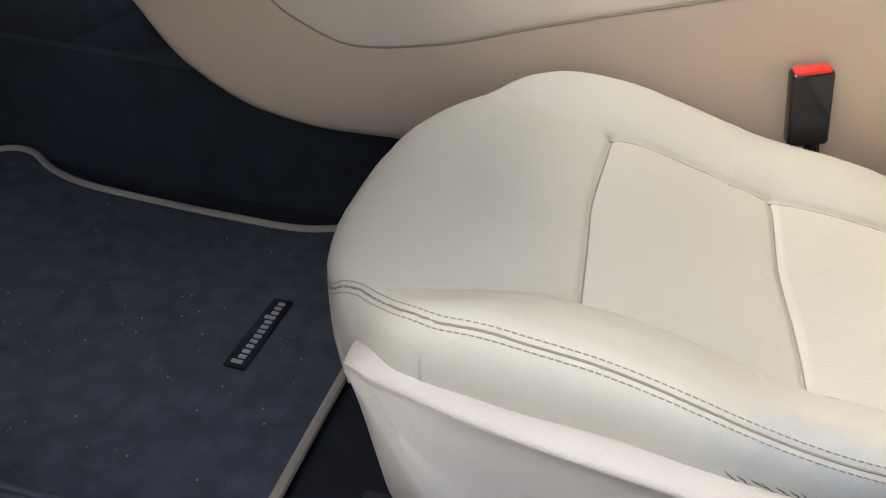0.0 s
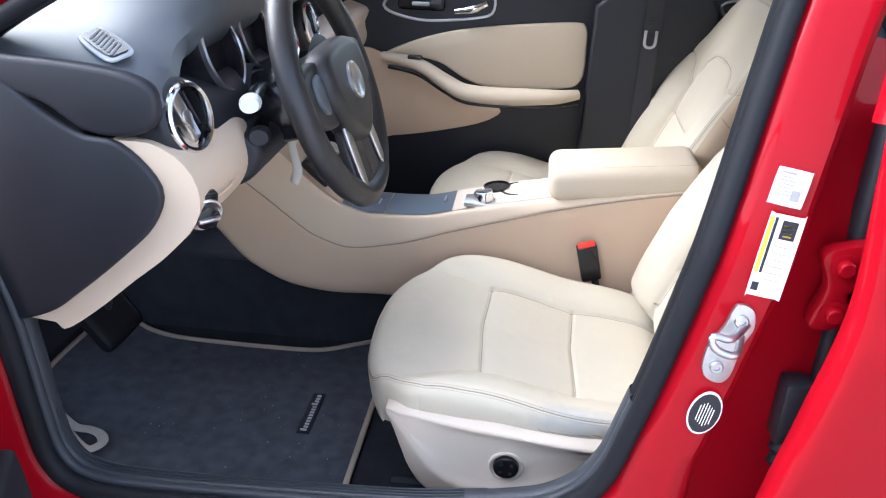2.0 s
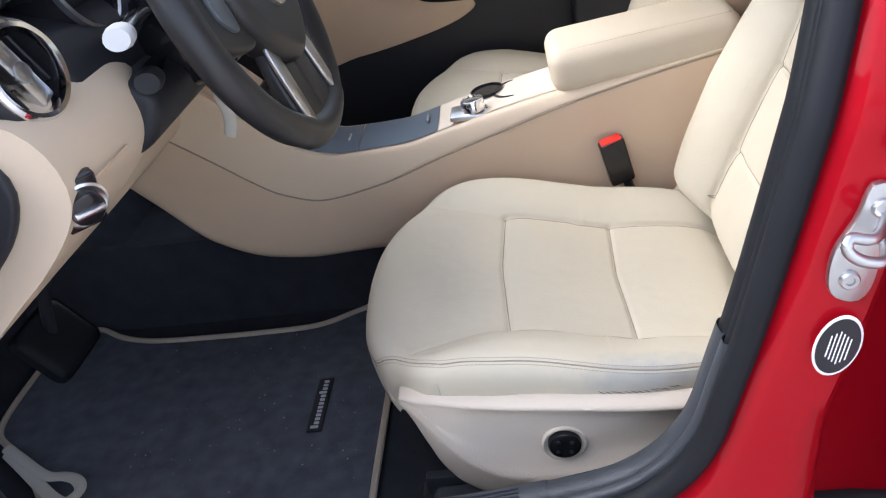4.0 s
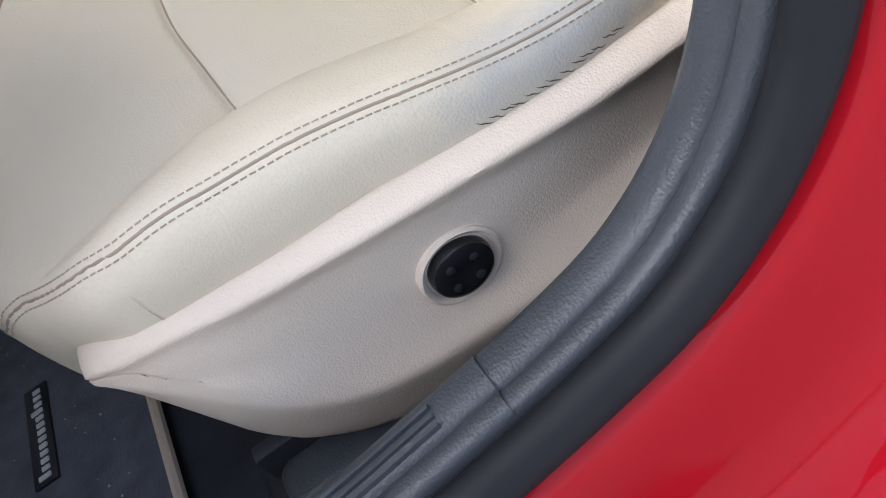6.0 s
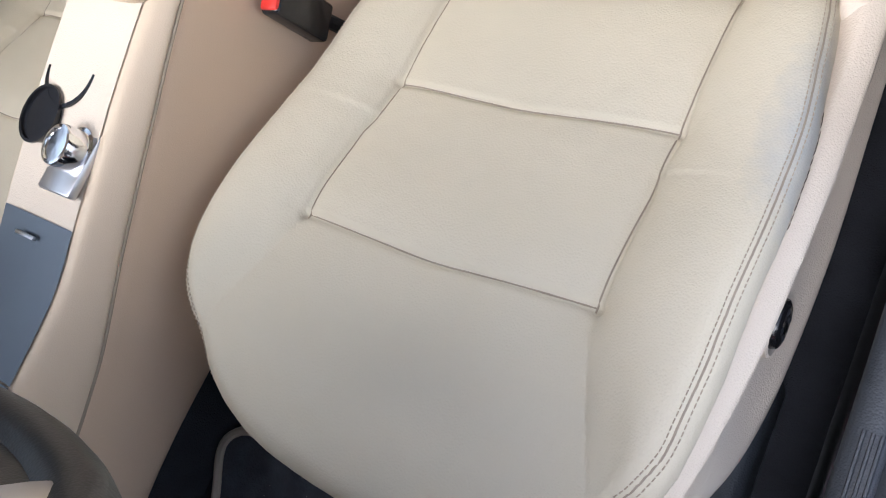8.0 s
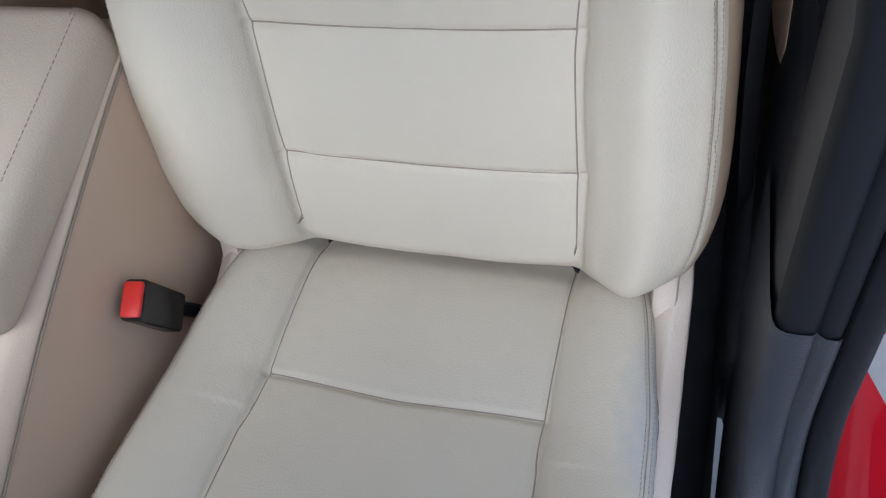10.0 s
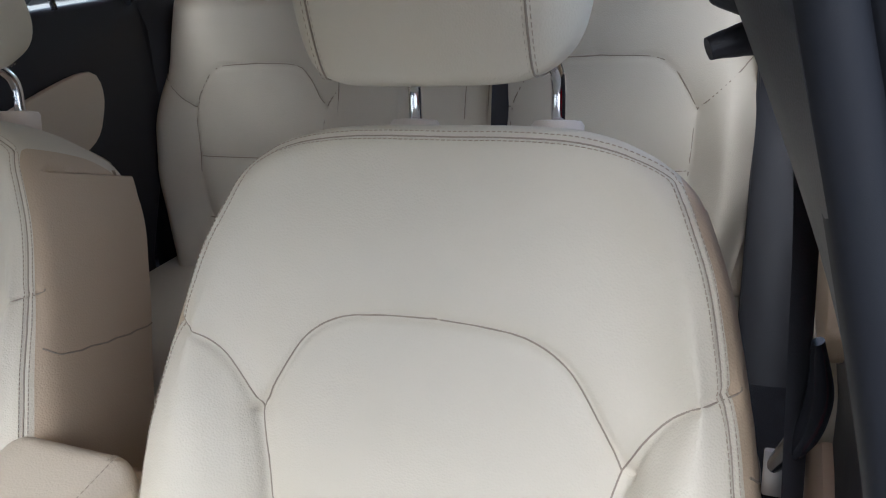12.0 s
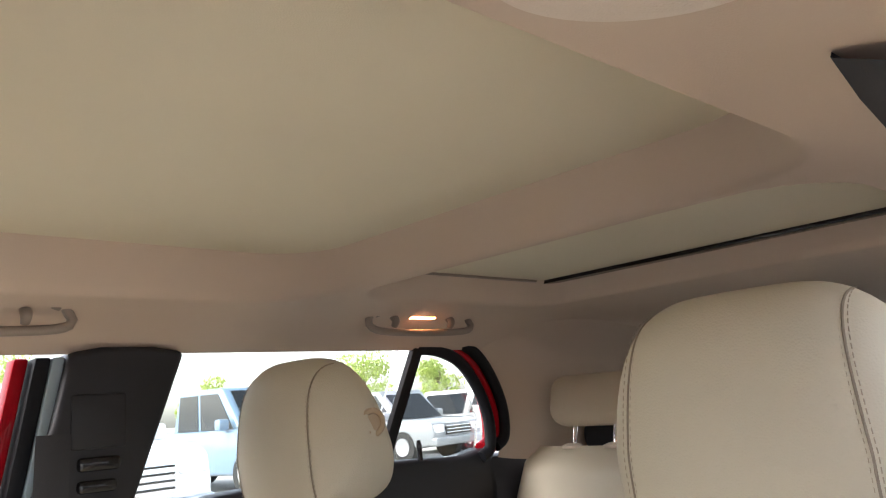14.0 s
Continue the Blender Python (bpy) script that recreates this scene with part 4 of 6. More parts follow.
for x in xs:
    b, c, t = zb(x), zc(x), zt(x)
    half = float(ease(x, [-1.05, -0.8, -0.6, 0.2], [0.112, 0.095, 0.082, 0.082]))
    sec = curve([(half - 0.03, b - 0.0), (half - 0.004, b + 0.006), (half + 0.004, b + 0.03), (half + 0.003, (b + c) / 2), (half, c - 0.012), (half - 0.002, c - 0.001)], 24)
    lower.append([(x, CONSOLE - a, z) for a, z in sec] + [(x, CONSOLE + a, z) for a, z in sec[::-1]])
    r = min(0.03, max(0.012, t - c))
    sec = curve([(half - 0.006, c - 0.003), (half - 0.0015, c + 0.002), (half - 0.004, c + 0.4 * (t - c)), (half - 0.012, t - 0.004), (half - 0.022, t), (half - 0.030, t - 0.0005)], 20)
    upper.append([(x, CONSOLE - a, z) for a, z in sec] + [(x, CONSOLE + a, z) for a, z in sec[::-1]])
part("console_side", grid(np.array(lower)), TAN, console, "tan grained plastic console side")
part("console_rim", grid(np.array(upper)), TANLIGHT, console, "beige plastic console rim")
for s in (-1, 1):
    part("trim_joint", tube(np.array([(x, CONSOLE + s * float(ease(x, [-1.05, -0.8, -0.6, 0.2], [0.112, 0.095, 0.082, 0.082])) - s * 0.0015, zc(x) - 0.001) for x in xs[4:]]), 0.0016, 110, 6, False, False), SEAM, console, "dark joint between rim and side")
TRAY = mat("slate_tray_lid", (0.10, 0.125, 0.16), 0.35, var=0.1)
for x0, x1, nm in ((-0.665, -0.5725, "tray_lid"), (-0.5705, -0.425, "tray_lid")):
    rows = [[(x, y, zt(x) + 0.001 + 0.003 * math.cos((y - CONSOLE) / 0.058 * 1.2)) for y in np.linspace(CONSOLE - 0.060, CONSOLE + 0.060, 14)] for x in np.linspace(x0, x1, 14)]
    lid = part(nm, grid(np.array(rows)), TRAY, console, "slate grey roller tray lid")
    part("grip_mark", box(x1 - 0.022, x1 - 0.018, CONSOLE - 0.016, CONSOLE + 0.016, zt(x1) + 0.002, zt(x1) + 0.006, 0.001), SILVER, lid)
rows = [[(x, y, zt(x) + 0.0015) for y in np.linspace(CONSOLE - 0.060, CONSOLE + 0.060, 8)] for x in np.linspace(-0.425, -0.20, 16)]
part("control_panel", grid(np.array(rows)), BEIGE, console)
part("button_row", box(-0.400, -0.330, 0.297, 0.350, 0.424, 0.434, 0.003, m=Matrix.Translation((0, 0, 0))), SILVER, console, "silver button row")
cm = Matrix.Translation((-0.358, 0.322, 0.430)) @ Matrix.Rotation(-0.12, 4, "Y")
ctl = part("rotary_controller", lathe([(0.024, 0), (0.024, 0.003), (0.0205, 0.004), (0.0205, 0.020), (0.019, 0.0235), (0.0165, 0.024), (0.016, 0.022), (0.0005, 0.0225)], cm, 40), CHROME, console, "chrome rotary controller")
part("cup_holder", lathe([(0.040, 0.004), (0.040, 0.0065), (0.036, 0.0065), (0.034, -0.05), (0.001, -0.05)], Matrix.Translation((-0.285, 0.372, 0.440)) @ Matrix.Rotation(-0.12, 4, "Y"), 36, False), GLOSS, console, "black round cup holder")
part("cup_holder", lathe([(0.030, 0.004), (0.030, 0.0065), (0.027, 0.0065), (0.025, -0.04), (0.001, -0.04)], Matrix.Translation((-0.335, 0.392, 0.436)) @ Matrix.Rotation(-0.12, 4, "Y"), 36), GLOSS, console, "black round cup holder")
bm = box(-0.224, 0.085, 0.279, 0.437, 0.466, 0.541, 0.026, 6, Matrix.Translation((0, 0, 0)))
bmesh.ops.transform(bm, matrix=Matrix.Translation((-0.06, 0, 0.49)) @ Matrix.Rotation(-0.10, 4, "Y") @ Matrix.Translation((0.06, 0, -0.49)), verts=bm.verts)
arm = part("armrest", bm, LEATHER_TAN, console, "cream leather armrest lid with double stitching")
for yy in (0.294, 0.299):
    p = curve([(-0.202, yy, 0.521), (-0.1, yy, 0.532), (0.04, yy, 0.546), (0.07, yy, 0.549)], 60)
    part("stitching", stitches(p + (0, 0, 0.003), np.tile([0, -0.4, 0.9], (60, 1))), STITCH, arm)
# black box in the joint below the lid, standing in for its shadow
part("lid_gap_shade", box(-0.205, 0.08, 0.284, 0.432, 0.452, 0.475, 0.006, 2, Matrix.Translation((-0.06, 0, 0.46)) @ Matrix.Rotation(-0.13, 4, "Y") @ Matrix.Translation((0.06, 0, -0.46))), BLACK, console, "black strip standing in for shade in the gap under the armrest lid")
part("console_rear", box(0.08, 0.16, CONSOLE - 0.078, CONSOLE + 0.070, 0.0, 0.45, 0.02, 3), TAN, console)

# ---- belt buckles ----
bk = thing("belt_buckle", "black seat belt buckle with a red release button", "belt buckle")
bm = box(-0.021, 0.021, -0.012, 0.012, -0.045, 0.040, 0.005, 3)
part("buckle_body", bm, GLOSS, bk)
part("release_button", box(-0.018, 0.018, -0.0105, 0.0105, 0.036, 0.0425, 0.003, 2), RED, bk, "red release button")
part("buckle_stalk", tube([(0.006, 0, -0.04), (0.010, 0.0, -0.09), (0.015, -0.002, -0.16)], 0.008, 12, 8), BLACK, bk)
bk.matrix_basis = pose(-0.128, 0.258, 0.338, 4, -14, 8)
bk2 = copy_thing(bk, pose(-0.11, 0.682 - 0.235, 0.33, -4, -14, -8))

# ---- dashboard ----
dash = thing("dashboard", "black dashboard with beige lower trim, round chrome air vents and instruments", "dashboard")


def loft_y(ys, section, n=40):
    """A skin through sections in (x, z), one at each y."""
    return grid(np.array([[(a, y, b) for a, b in curve(section(y), n)] for y in ys]))


def dash_top(y):
    hood = math.exp(-((y - 0.0) / 0.17) ** 4) * 0.080
    drop = 0.052 * smooth_step(-y, 0.14, 0.36) + 0.052 * smooth_step(y - 0.76, 0.14, 0.36)
    out = -0.012 * math.exp(-((y - 0.0) / 0.17) ** 4) - 0.022 * smooth_step(-y, 0.2, 0.3)
    return [(-1.45, 0.84), (-1.15, 0.870 - drop * 0.5), (-0.95, 0.885 + hood * 0.8 - drop), (-0.83 - out, 0.880 + hood - drop), (-0.765 - out, 0.856 + hood * 0.9 - drop), (-0.755 - out, 0.832 + hood * 0.5 - drop), (-0.785 - out, 0.812 - drop), (-0.84, 0.78 - drop * 0.5), (-0.88, 0.70)]


part("top_pad", loft_y(np.linspace(-0.345, 1.105, 90), dash_top), DASH, dash, "black soft dashboard pad")
# end cap towards the open door
cap = curve([(-1.02, 0.83), (-0.945, 0.824), (-0.88, 0.778), (-0.835, 0.752), (-0.79, 0.745), (-0.752, 0.712), (-0.736, 0.675), (-0.755, 0.630), (-0.80, 0.585), (-0.875, 0.522), (-0.94, 0.478), (-1.05, 0.455), (-1.14, 0.50), (-1.14, 0.86)], 90, True)
part("end_cap", plate(cap.tolist(), "y", -0.356, -0.342, 0.006, 3), BLACK, dash, "black plastic dashboard end cap")
capu = curve([(-1.06, 0.850), (-0.90, 0.846), (-0.80, 0.838), (-0.750, 0.826), (-0.731, 0.808), (-0.735, 0.770), (-0.77, 0.752), (-0.83, 0.755), (-0.90, 0.795), (-1.02, 0.80)], 80, True)
part("end_shoulder", plate(capu.tolist(), "y", -0.352, -0.330, 0.008, 3), BLACK, dash)


def knee(y):
    k = smooth_step(y, -0.16, 0.05)
    return [(-0.80, 0.745), (-0.745 + 0.0 * k, 0.742 - 0.02 * k), (-0.705 - 0.05 * k, 0.715 - 0.03 * k), (-0.690 - 0.06 * k, 0.675 - 0.03 * k), (-0.70 - 0.07 * k, 0.635 - 0.03 * k), (-0.745 - 0.06 * k, 0.585 - 0.02 * k), (-0.80 - 0.04 * k, 0.540), (-0.86, 0.490), (-0.915, 0.452), (-0.93, 0.462)]


part("knee_panel", loft_y(np.linspace(-0.344, 0.27, 50), knee), TANLIGHT, dash, "beige plastic knee panel")
part("knee_end", plate([(-1.0, 0.74)] + curve(knee(-0.34), 30).tolist() + [(-1.0, 0.47)], "y", -0.3445, -0.338, 0), TANLIGHT, dash, "beige plastic end of the knee panel")
part("knee_panel", loft_y(np.linspace(0.49, 1.09, 40), lambda y: [(a, b) for a, b in knee(0.4)]), BEIGE, dash, "beige plastic glovebox panel")
part("trim_joint", tube([(-0.735, -0.327, 0.640), (-0.690, -0.30, 0.655), (-0.688, -0.22, 0.655)], 0.0015, 20, 6), TAN, dash)


def air_vent(y, x, z, turn):
    m = Matrix.Translation((x, y, z)) @ Matrix.Rotation(radians(turn), 4, "Z") @ Matrix.Rotation(radians(78), 4, "Y") @ Matrix.Scale(0.88, 4)
    v = part("air_vent", lathe([(0.045, -0.13), (0.060, -0.06), (0.062, -0.01), (0.058, 0.0), (0.052, 0.004)], m, 48, False), BLACK, dash, "round air vent with a chrome ring")
    part("chrome_ring", lathe([(0.0545, 0.000), (0.0545, 0.007), (0.051, 0.0105), (0.046, 0.009), (0.0445, 0.002), (0.0445, -0.004)], m, 56, False), CHROME, v)
    part("vent_throat", lathe([(0.0445, 0.0), (0.040, -0.02), (0.036, -0.035), (0.001, -0.036)], m, 40, False), GLOSS, v)
    part("vent_hub", lathe([(0.012, -0.034), (0.014, -0.004), (0.011, 0.001), (0.001, 0.002)], m, 24), SILVER, v)
    part("vent_vane", box(-0.040, 0.040, -0.013, 0.013, -0.016, -0.001, 0.004, 2, m @ Matrix.Rotation(0.35, 4, "Z")), SILVER, v, "silver vent vane")
    for a in (-0.027, 0.027):
        part("vent_vane", box(-0.030, 0.030, a - 0.002, a + 0.002, -0.022, -0.006, 0.001, 1, m @ Matrix.Rotation(0.35, 4, "Z")), BLACK, v)


air_vent(-0.284, -0.722, 0.762, -9)
air_vent(1.02, -0.742, 0.760, 8)
air_vent(0.30, -0.770, 0.76, 0)
air_vent(0.46, -0.770, 0.76, 0)
# defroster slot on top
grille = part("defroster", plate(curve([(-0.055, -0.022), (0.05, -0.022), (0.062, 0.0), (0.05, 0.022), (-0.055, 0.022), (-0.066, 0.0)], 40, True).tolist(), "z", 0, 0.004, 0.0015), mat("pale_grey_plastic", (0.45, 0.47, 0.50), 0.4), dash, "side window defroster grille")
part("slot_floor", plate(curve([(-0.048, -0.016), (0.044, -0.016), (0.054, 0.0), (0.044, 0.016), (-0.048, 0.016), (-0.057, 0.0)], 40, True).tolist(), "z", 0.003, 0.0068, 0), GLOSS, grille)
for k in range(7):
    part("slat", box(-0.042 + 0.013 * k, -0.037 + 0.013 * k, -0.016, 0.016, 0.006, 0.0085, 0.001, 1, Matrix.Translation((-0.04 + 0.013 * k, 0, 0)) @ Matrix.Rotation(0.7, 4, "Z") @ Matrix.Translation((0.04 - 0.013 * k, 0, 0))), GREY, grille)
grille.matrix_basis = Matrix.Translation((-0.823, -0.280, 0.8485)) @ Matrix.Rotation(radians(19), 4, "X") @ Matrix.Rotation(radians(-38), 4, "Z") @ Matrix.Diagonal((0.72, 0.85, 1, 1))
# light switch
lm = Matrix.Translation((-0.697, -0.322, 0.642)) @ Matrix.Rotation(radians(-42), 4, "Z") @ Matrix.Rotation(radians(106), 4, "Y") @ Matrix.Scale(0.85, 4)
sw = part("light_switch", box(-0.034, 0.034, -0.023, 0.023, -0.014, 0.003, 0.003, 2, lm), GLOSS, dash, "black light switch with a rotary knob")
part("switch_ring", lathe([(0.029, 0.0), (0.029, 0.006), (0.026, 0.008), (0.023, 0.006), (0.0005, 0.006)], lm, 36), SILVER, sw)
part("switch_knob", lathe([(0.021, 0.004), (0.020, 0.016), (0.017, 0.018), (0.0005, 0.018)], lm, 36), GLOSS, sw)
part("switch_grip", box(-0.004, 0.004, -0.018, 0.018, 0.012, 0.024, 0.003, 2, lm), SILVER, sw)
# instruments
hood = part("instrument_shroud", loft_y(np.linspace(-0.175, 0.175, 26), lambda y: [(-0.93, 0.72), (-0.775, 0.728 - 0.02 * (y / 0.17) ** 2), (-0.755, 0.735), (-0.765, 0.742), (-0.93, 0.745)]), BLACK, dash, "black instrument shroud")
for yy in (-0.075, 0.075):
    m = Matrix.Translation((-0.775, yy, 0.800)) @ Matrix.Rotation(radians(72), 4, "Y")
    d = part("dial", lathe([(0.064, -0.03), (0.066, 0.022), (0.062, 0.028), (0.057, 0.024), (0.055, 0.0), (0.001, -0.002)], m, 48), GLOSS, dash, "round instrument with a silver rim")
    part("dial_rim", lathe([(0.0665, 0.020), (0.0665, 0.027), (0.063, 0.0295), (0.0605, 0.027)], m, 48, False), SILVER, d)
    part("dial_face", lathe([(0.054, 0.003), (0.0005, 0.003)], m, 48), BLACK, d)
part("instrument_back", box(-0.93, -0.86, -0.17, 0.17, 0.70, 0.90, 0.01), BLACK, dash)
# steering column
part("column_surround", plate(curve([(-0.86, 0.61), (-0.755, 0.615), (-0.712, 0.655), (-0.712, 0.715), (-0.745, 0.765), (-0.86, 0.785)], 40, True).tolist(), "y", -0.222, 0.16, 0.012, 3), BLACK, dash, "black surround of the steering column")
part("column_collar", lathe([(0.060, -0.05), (0.070, -0.03), (0.072, 0.015), (0.066, 0.024), (0.001, 0.025)], Matrix.Translation((-0.672, 0.0, 0.720)) @ Matrix.Rotation(radians(70), 4, "Y"), 40), GLOSS, dash, "black collar behind the wheel")
col = part("column_shroud", tube([(-0.86, 0, 0.66), (-0.78, 0, 0.69), (-0.66, 0, 0.725)], [0.085, 0.075, 0.055], 24, 24), BLACK, dash, "black steering column shroud")
part("ignition_lock", lathe([(0.019, 0), (0.019, 0.016), (0.016, 0.019), (0.0005, 0.019)], Matrix.Translation((-0.715, -0.055, 0.652)) @ Matrix.Rotation(radians(95), 4, "Y"), 28), GLOSS, dash)
part("lower_cover", plate(curve([(-0.86, 0.60), (-0.72, 0.615), (-0.675, 0.655), (-0.69, 0.70), (-0.86, 0.72)], 40, True).tolist(), "y", -0.165, 0.12, 0.015, 3), BLACK, dash)
for zz, ln in ((0.757, 0.115), (0.700, 0.085)):
    st = part("stalk", tube([(-0.70, -0.03, zz - 0.01), (-0.695, -0.08, zz - 0.003), (-0.675, -0.03 - ln - 0.03, zz)], [0.010, 0.012, 0.014], 20, 14, flat=0.8), GLOSS, dash, "black control stalk")
    part("stalk_tip", tube([(-0.676, -0.03 - ln - 0.024, zz), (-0.670, -0.03 - ln - 0.052, zz + 0.001)], [0.0150, 0.0165, 0.014], 8, 14, False, flat=0.85), BLACK if zz < 0.72 else WHITE, st)
# key ribbon hanging by the column
rib = thing("key_tag", "clear plastic key tag hanging below the steering column", "key tag")
TAGCLEAR = mat("cloudy_plastic", (0.72, 0.70, 0.64), 0.25, var=0.05)
part("tag", tube([(-0.70, 0.075, 0.640), (-0.698, 0.078, 0.60), (-0.692, 0.080, 0.565), (-0.700, 0.082, 0.535)], [0.006, 0.009, 0.011, 0.009], 24, 10, flat=0.3), TAGCLEAR, rib)
# pedal
ped = thing("brake_pedal", "black ribbed rubber brake pedal hanging in the footwell", "pedal")
part("pedal_pad", box(-0.058, 0.058, -0.072, 0.072, -0.014, 0.014, 0.022, 4), RUBBER, ped)
part("pedal_arm", tube([(-0.01, 0, 0), (-0.08, 0, 0.09), (-0.12, 0, 0.22)], 0.011, 16, 8), BLACK, ped)
ped.matrix_basis = pose(-1.12, 0.085, 0.205, 0, 55, 0)
# underside and foot wall
part("foot_wall", box(-1.58, -1.42, -0.33, 1.09, 0.0, 0.86, 0.02), CARPET, dash, "black carpet foot wall")
part("under_cover", box(-1.30, -0.93, -0.32, 0.27, 0.46, 0.50, 0.01), BLACK, dash, "black cover under the dashboard")
part("kick_panel", box(-1.30, -1.12, -0.345, -0.300, 0.0, 0.50, 0.01), BLACK, dash)
# centre stack
rows = [[(x, y, zt(x) + 0.004) for y in np.linspace(MID - 0.085, MID + 0.085, 10)] for x in np.linspace(-0.97, -0.665, 20)]
part("stack_cover", grid(np.array(rows)), TANLIGHT, dash, "beige centre stack")
part("switch_bank", box(-0.765, -0.690, MID - 0.075, MID + 0.075, 0.46, 0.485, 0.006, 2, Matrix.Translation((0, 0, 0.0)) @ Matrix.Translation((-0.73, 0, 0.47)) @ Matrix.Rotation(0.75, 4, "Y") @ Matrix.Translation((0.73, 0, -0.47))), GLOSS, dash, "black climate control bank")
for yy in (-0.055, 0.055):
    part("climate_knob", lathe([(0.017, 0), (0.017, 0.012), (0.014, 0.015), (0.0005, 0.015)], Matrix.Translation((-0.722, MID + yy, 0.482)) @ Matrix.Rotation(0.75, 4, "Y"), 24), SILVER, dash)

# ---- steering wheel ----
wheel = thing("steering_wheel", "black leather steering wheel with silver spoke trim", "steering wheel")
WLEATHER = mat("black_wheel_leather", (0.022, 0.021, 0.022), 0.42, grain=0.0002, grain_size=0.0016, cells=True, var=0.15)
a = np.linspace(0, 2 * math.pi, 96, endpoint=False)
ring = [(0.0, 0.182 * math.cos(t), 0.182 * math.sin(t) - (0.004 if math.sin(t) < -0.9 else 0)) for t in a]
part("rim", tube(ring, 0.0195, 96, 16, True, False, flat=1.05), WLEATHER, wheel, "black leather rim")
for t in (0.35, math.pi - 0.35, -0.9, math.pi + 0.9):
    c = np.array([0, 0.182 * math.cos(t), 0.182 * math.sin(t)])
    part("rim_seam", lathe([(0.0172, -0.0008), (0.0176, 0.0), (0.0172, 0.0008)], Matrix.Translation(c) @ Matrix.Rotation(t + math.pi / 2, 4, "X") @ Matrix.Rotation(math.pi / 2, 4, "X") @ Matrix.Rotation(0, 4, "Y"), 20), BLACK, wheel)
hubo = curve([(-0.088, 0.058), (0, 0.070), (0.088, 0.058), (0.104, 0.005), (0.070, -0.062), (0.0, -0.098), (-0.070, -0.062), (-0.104, 0.005)], 60, True)
part("airbag_cover", plate(hubo.tolist(), "x", -0.016, 0.036, 0.020, 5), WLEATHER, wheel, "black airbag cover")
part("emblem_ring", lathe([(0.031, 0), (0.031, 0.006), (0.028, 0.008), (0.025, 0.006), (0.0005, 0.0055)], Matrix.Translation((0.035, 0, -0.002)) @ Matrix.Rotation(radians(90), 4, "Y"), 36), SILVER, wheel, "plain silver disc in the hub")
for sgn in (-1, 1):
    part("spoke", plate(curve([(sgn * 0.07, 0.050), (sgn * 0.174, 0.042), (sgn * 0.178, -0.018), (sgn * 0.12, -0.045), (sgn * 0.07, -0.04)], 30, True).tolist(), "x", -0.010, 0.016, 0.007, 3), WLEATHER, wheel)
    sp = part("button_pad", plate(curve([(sgn * 0.110, 0.036), (sgn * 0.142, 0.032), (sgn * 0.146, -0.002), (sgn * 0.116, -0.022)], 24, True).tolist(), "x", 0.014, 0.022, 0.003, 2), DASH, wheel, "dark grey spoke buttons")
    part("spoke", plate(curve([(sgn * 0.0, -0.07), (sgn * 0.060, -0.05), (sgn * 0.080, -0.155), (sgn * 0.0, -0.176)], 30, True).tolist(), "x", -0.008, 0.010, 0.006, 3), WLEATHER, wheel)
    part("spoke_trim", plate(curve([(sgn * 0.050, -0.070), (sgn * 0.074, -0.058), (sgn * 0.080, -0.150), (sgn * 0.058, -0.162)], 24, True).tolist(), "x", 0.010, 0.016, 0.002, 2), SILVER, wheel, "silver spoke trim")
part("hub_back", lathe([(0.05, -0.07), (0.06, -0.02), (0.085, 0.0), (0.06, 0.006), (0.001, 0.006)], Matrix.Rotation(radians(90), 4, "Y"), 36), BLACK, wheel)
wheel.matrix_basis = Matrix.Translation((-0.597, 0.0, 0.745)) @ Matrix.Rotation(radians(-20), 4, "Y")

# ---- the passenger side ----
pdoor = thing("passenger_door", "closed black and cream front passenger door trim with armrest", "car door")
part("door_panel", box(-1.10, -0.110, 0.962, 1.02, 0.06, 0.815, 0.012, 3), BLACK, pdoor, "black plastic door trim")
ins = curve([(-0.70, 0.600), (-0.62, 0.640), (-0.50, 0.675), (-0.35, 0.697), (-0.175, 0.712), (-0.142, 0.700), (-0.138, 0.66), (-0.142, 0.56), (-0.20, 0.530), (-0.38, 0.525), (-0.46, 0.540), (-0.54, 0.585), (-0.62, 0.60)], 90, True)
part("cream_insert", plate(ins.tolist(), "y", 0.948, 0.966, 0.006, 3), LEATHER_TAN, pdoor, "cream leather insert")
low = curve([(-0.78, 0.60), (-0.68, 0.595), (-0.60, 0.575), (-0.52, 0.52), (-0.45, 0.475), (-0.36, 0.46), (-0.40, 0.425), (-0.50, 0.395), (-0.66, 0.365), (-0.80, 0.36)], 80, True)
part("tan_insert", plate(low.tolist(), "y", 0.952, 0.966, 0.005, 2), TAN, pdoor, "tan plastic lower insert")
armp = curve([(-0.70, 0.935, 0.600), (-0.60, 0.92, 0.585), (-0.52, 0.905, 0.545), (-0.46, 0.895, 0.520), (-0.36, 0.892, 0.515), (-0.22, 0.895, 0.520), (-0.15, 0.92, 0.525)], 60)
part("armrest", tube(armp, [0.016, 0.022, 0.026, 0.030, 0.032, 0.032, 0.028, 0.018], 60, 18, False, flat=0.75), LEATHER_TAN, pdoor, "cream leather door armrest")
part("armrest_trim", tube([(a, b - 0.012, c - 0.024) for a, b, c in armp[2:]], 0.006, 60, 10, False), GLOSS, pdoor, "gloss black strip under the armrest")
part("window_switch", box(-0.625, -0.585, 0.905, 0.925, 0.598, 0.610, 0.004), GLOSS, pdoor)
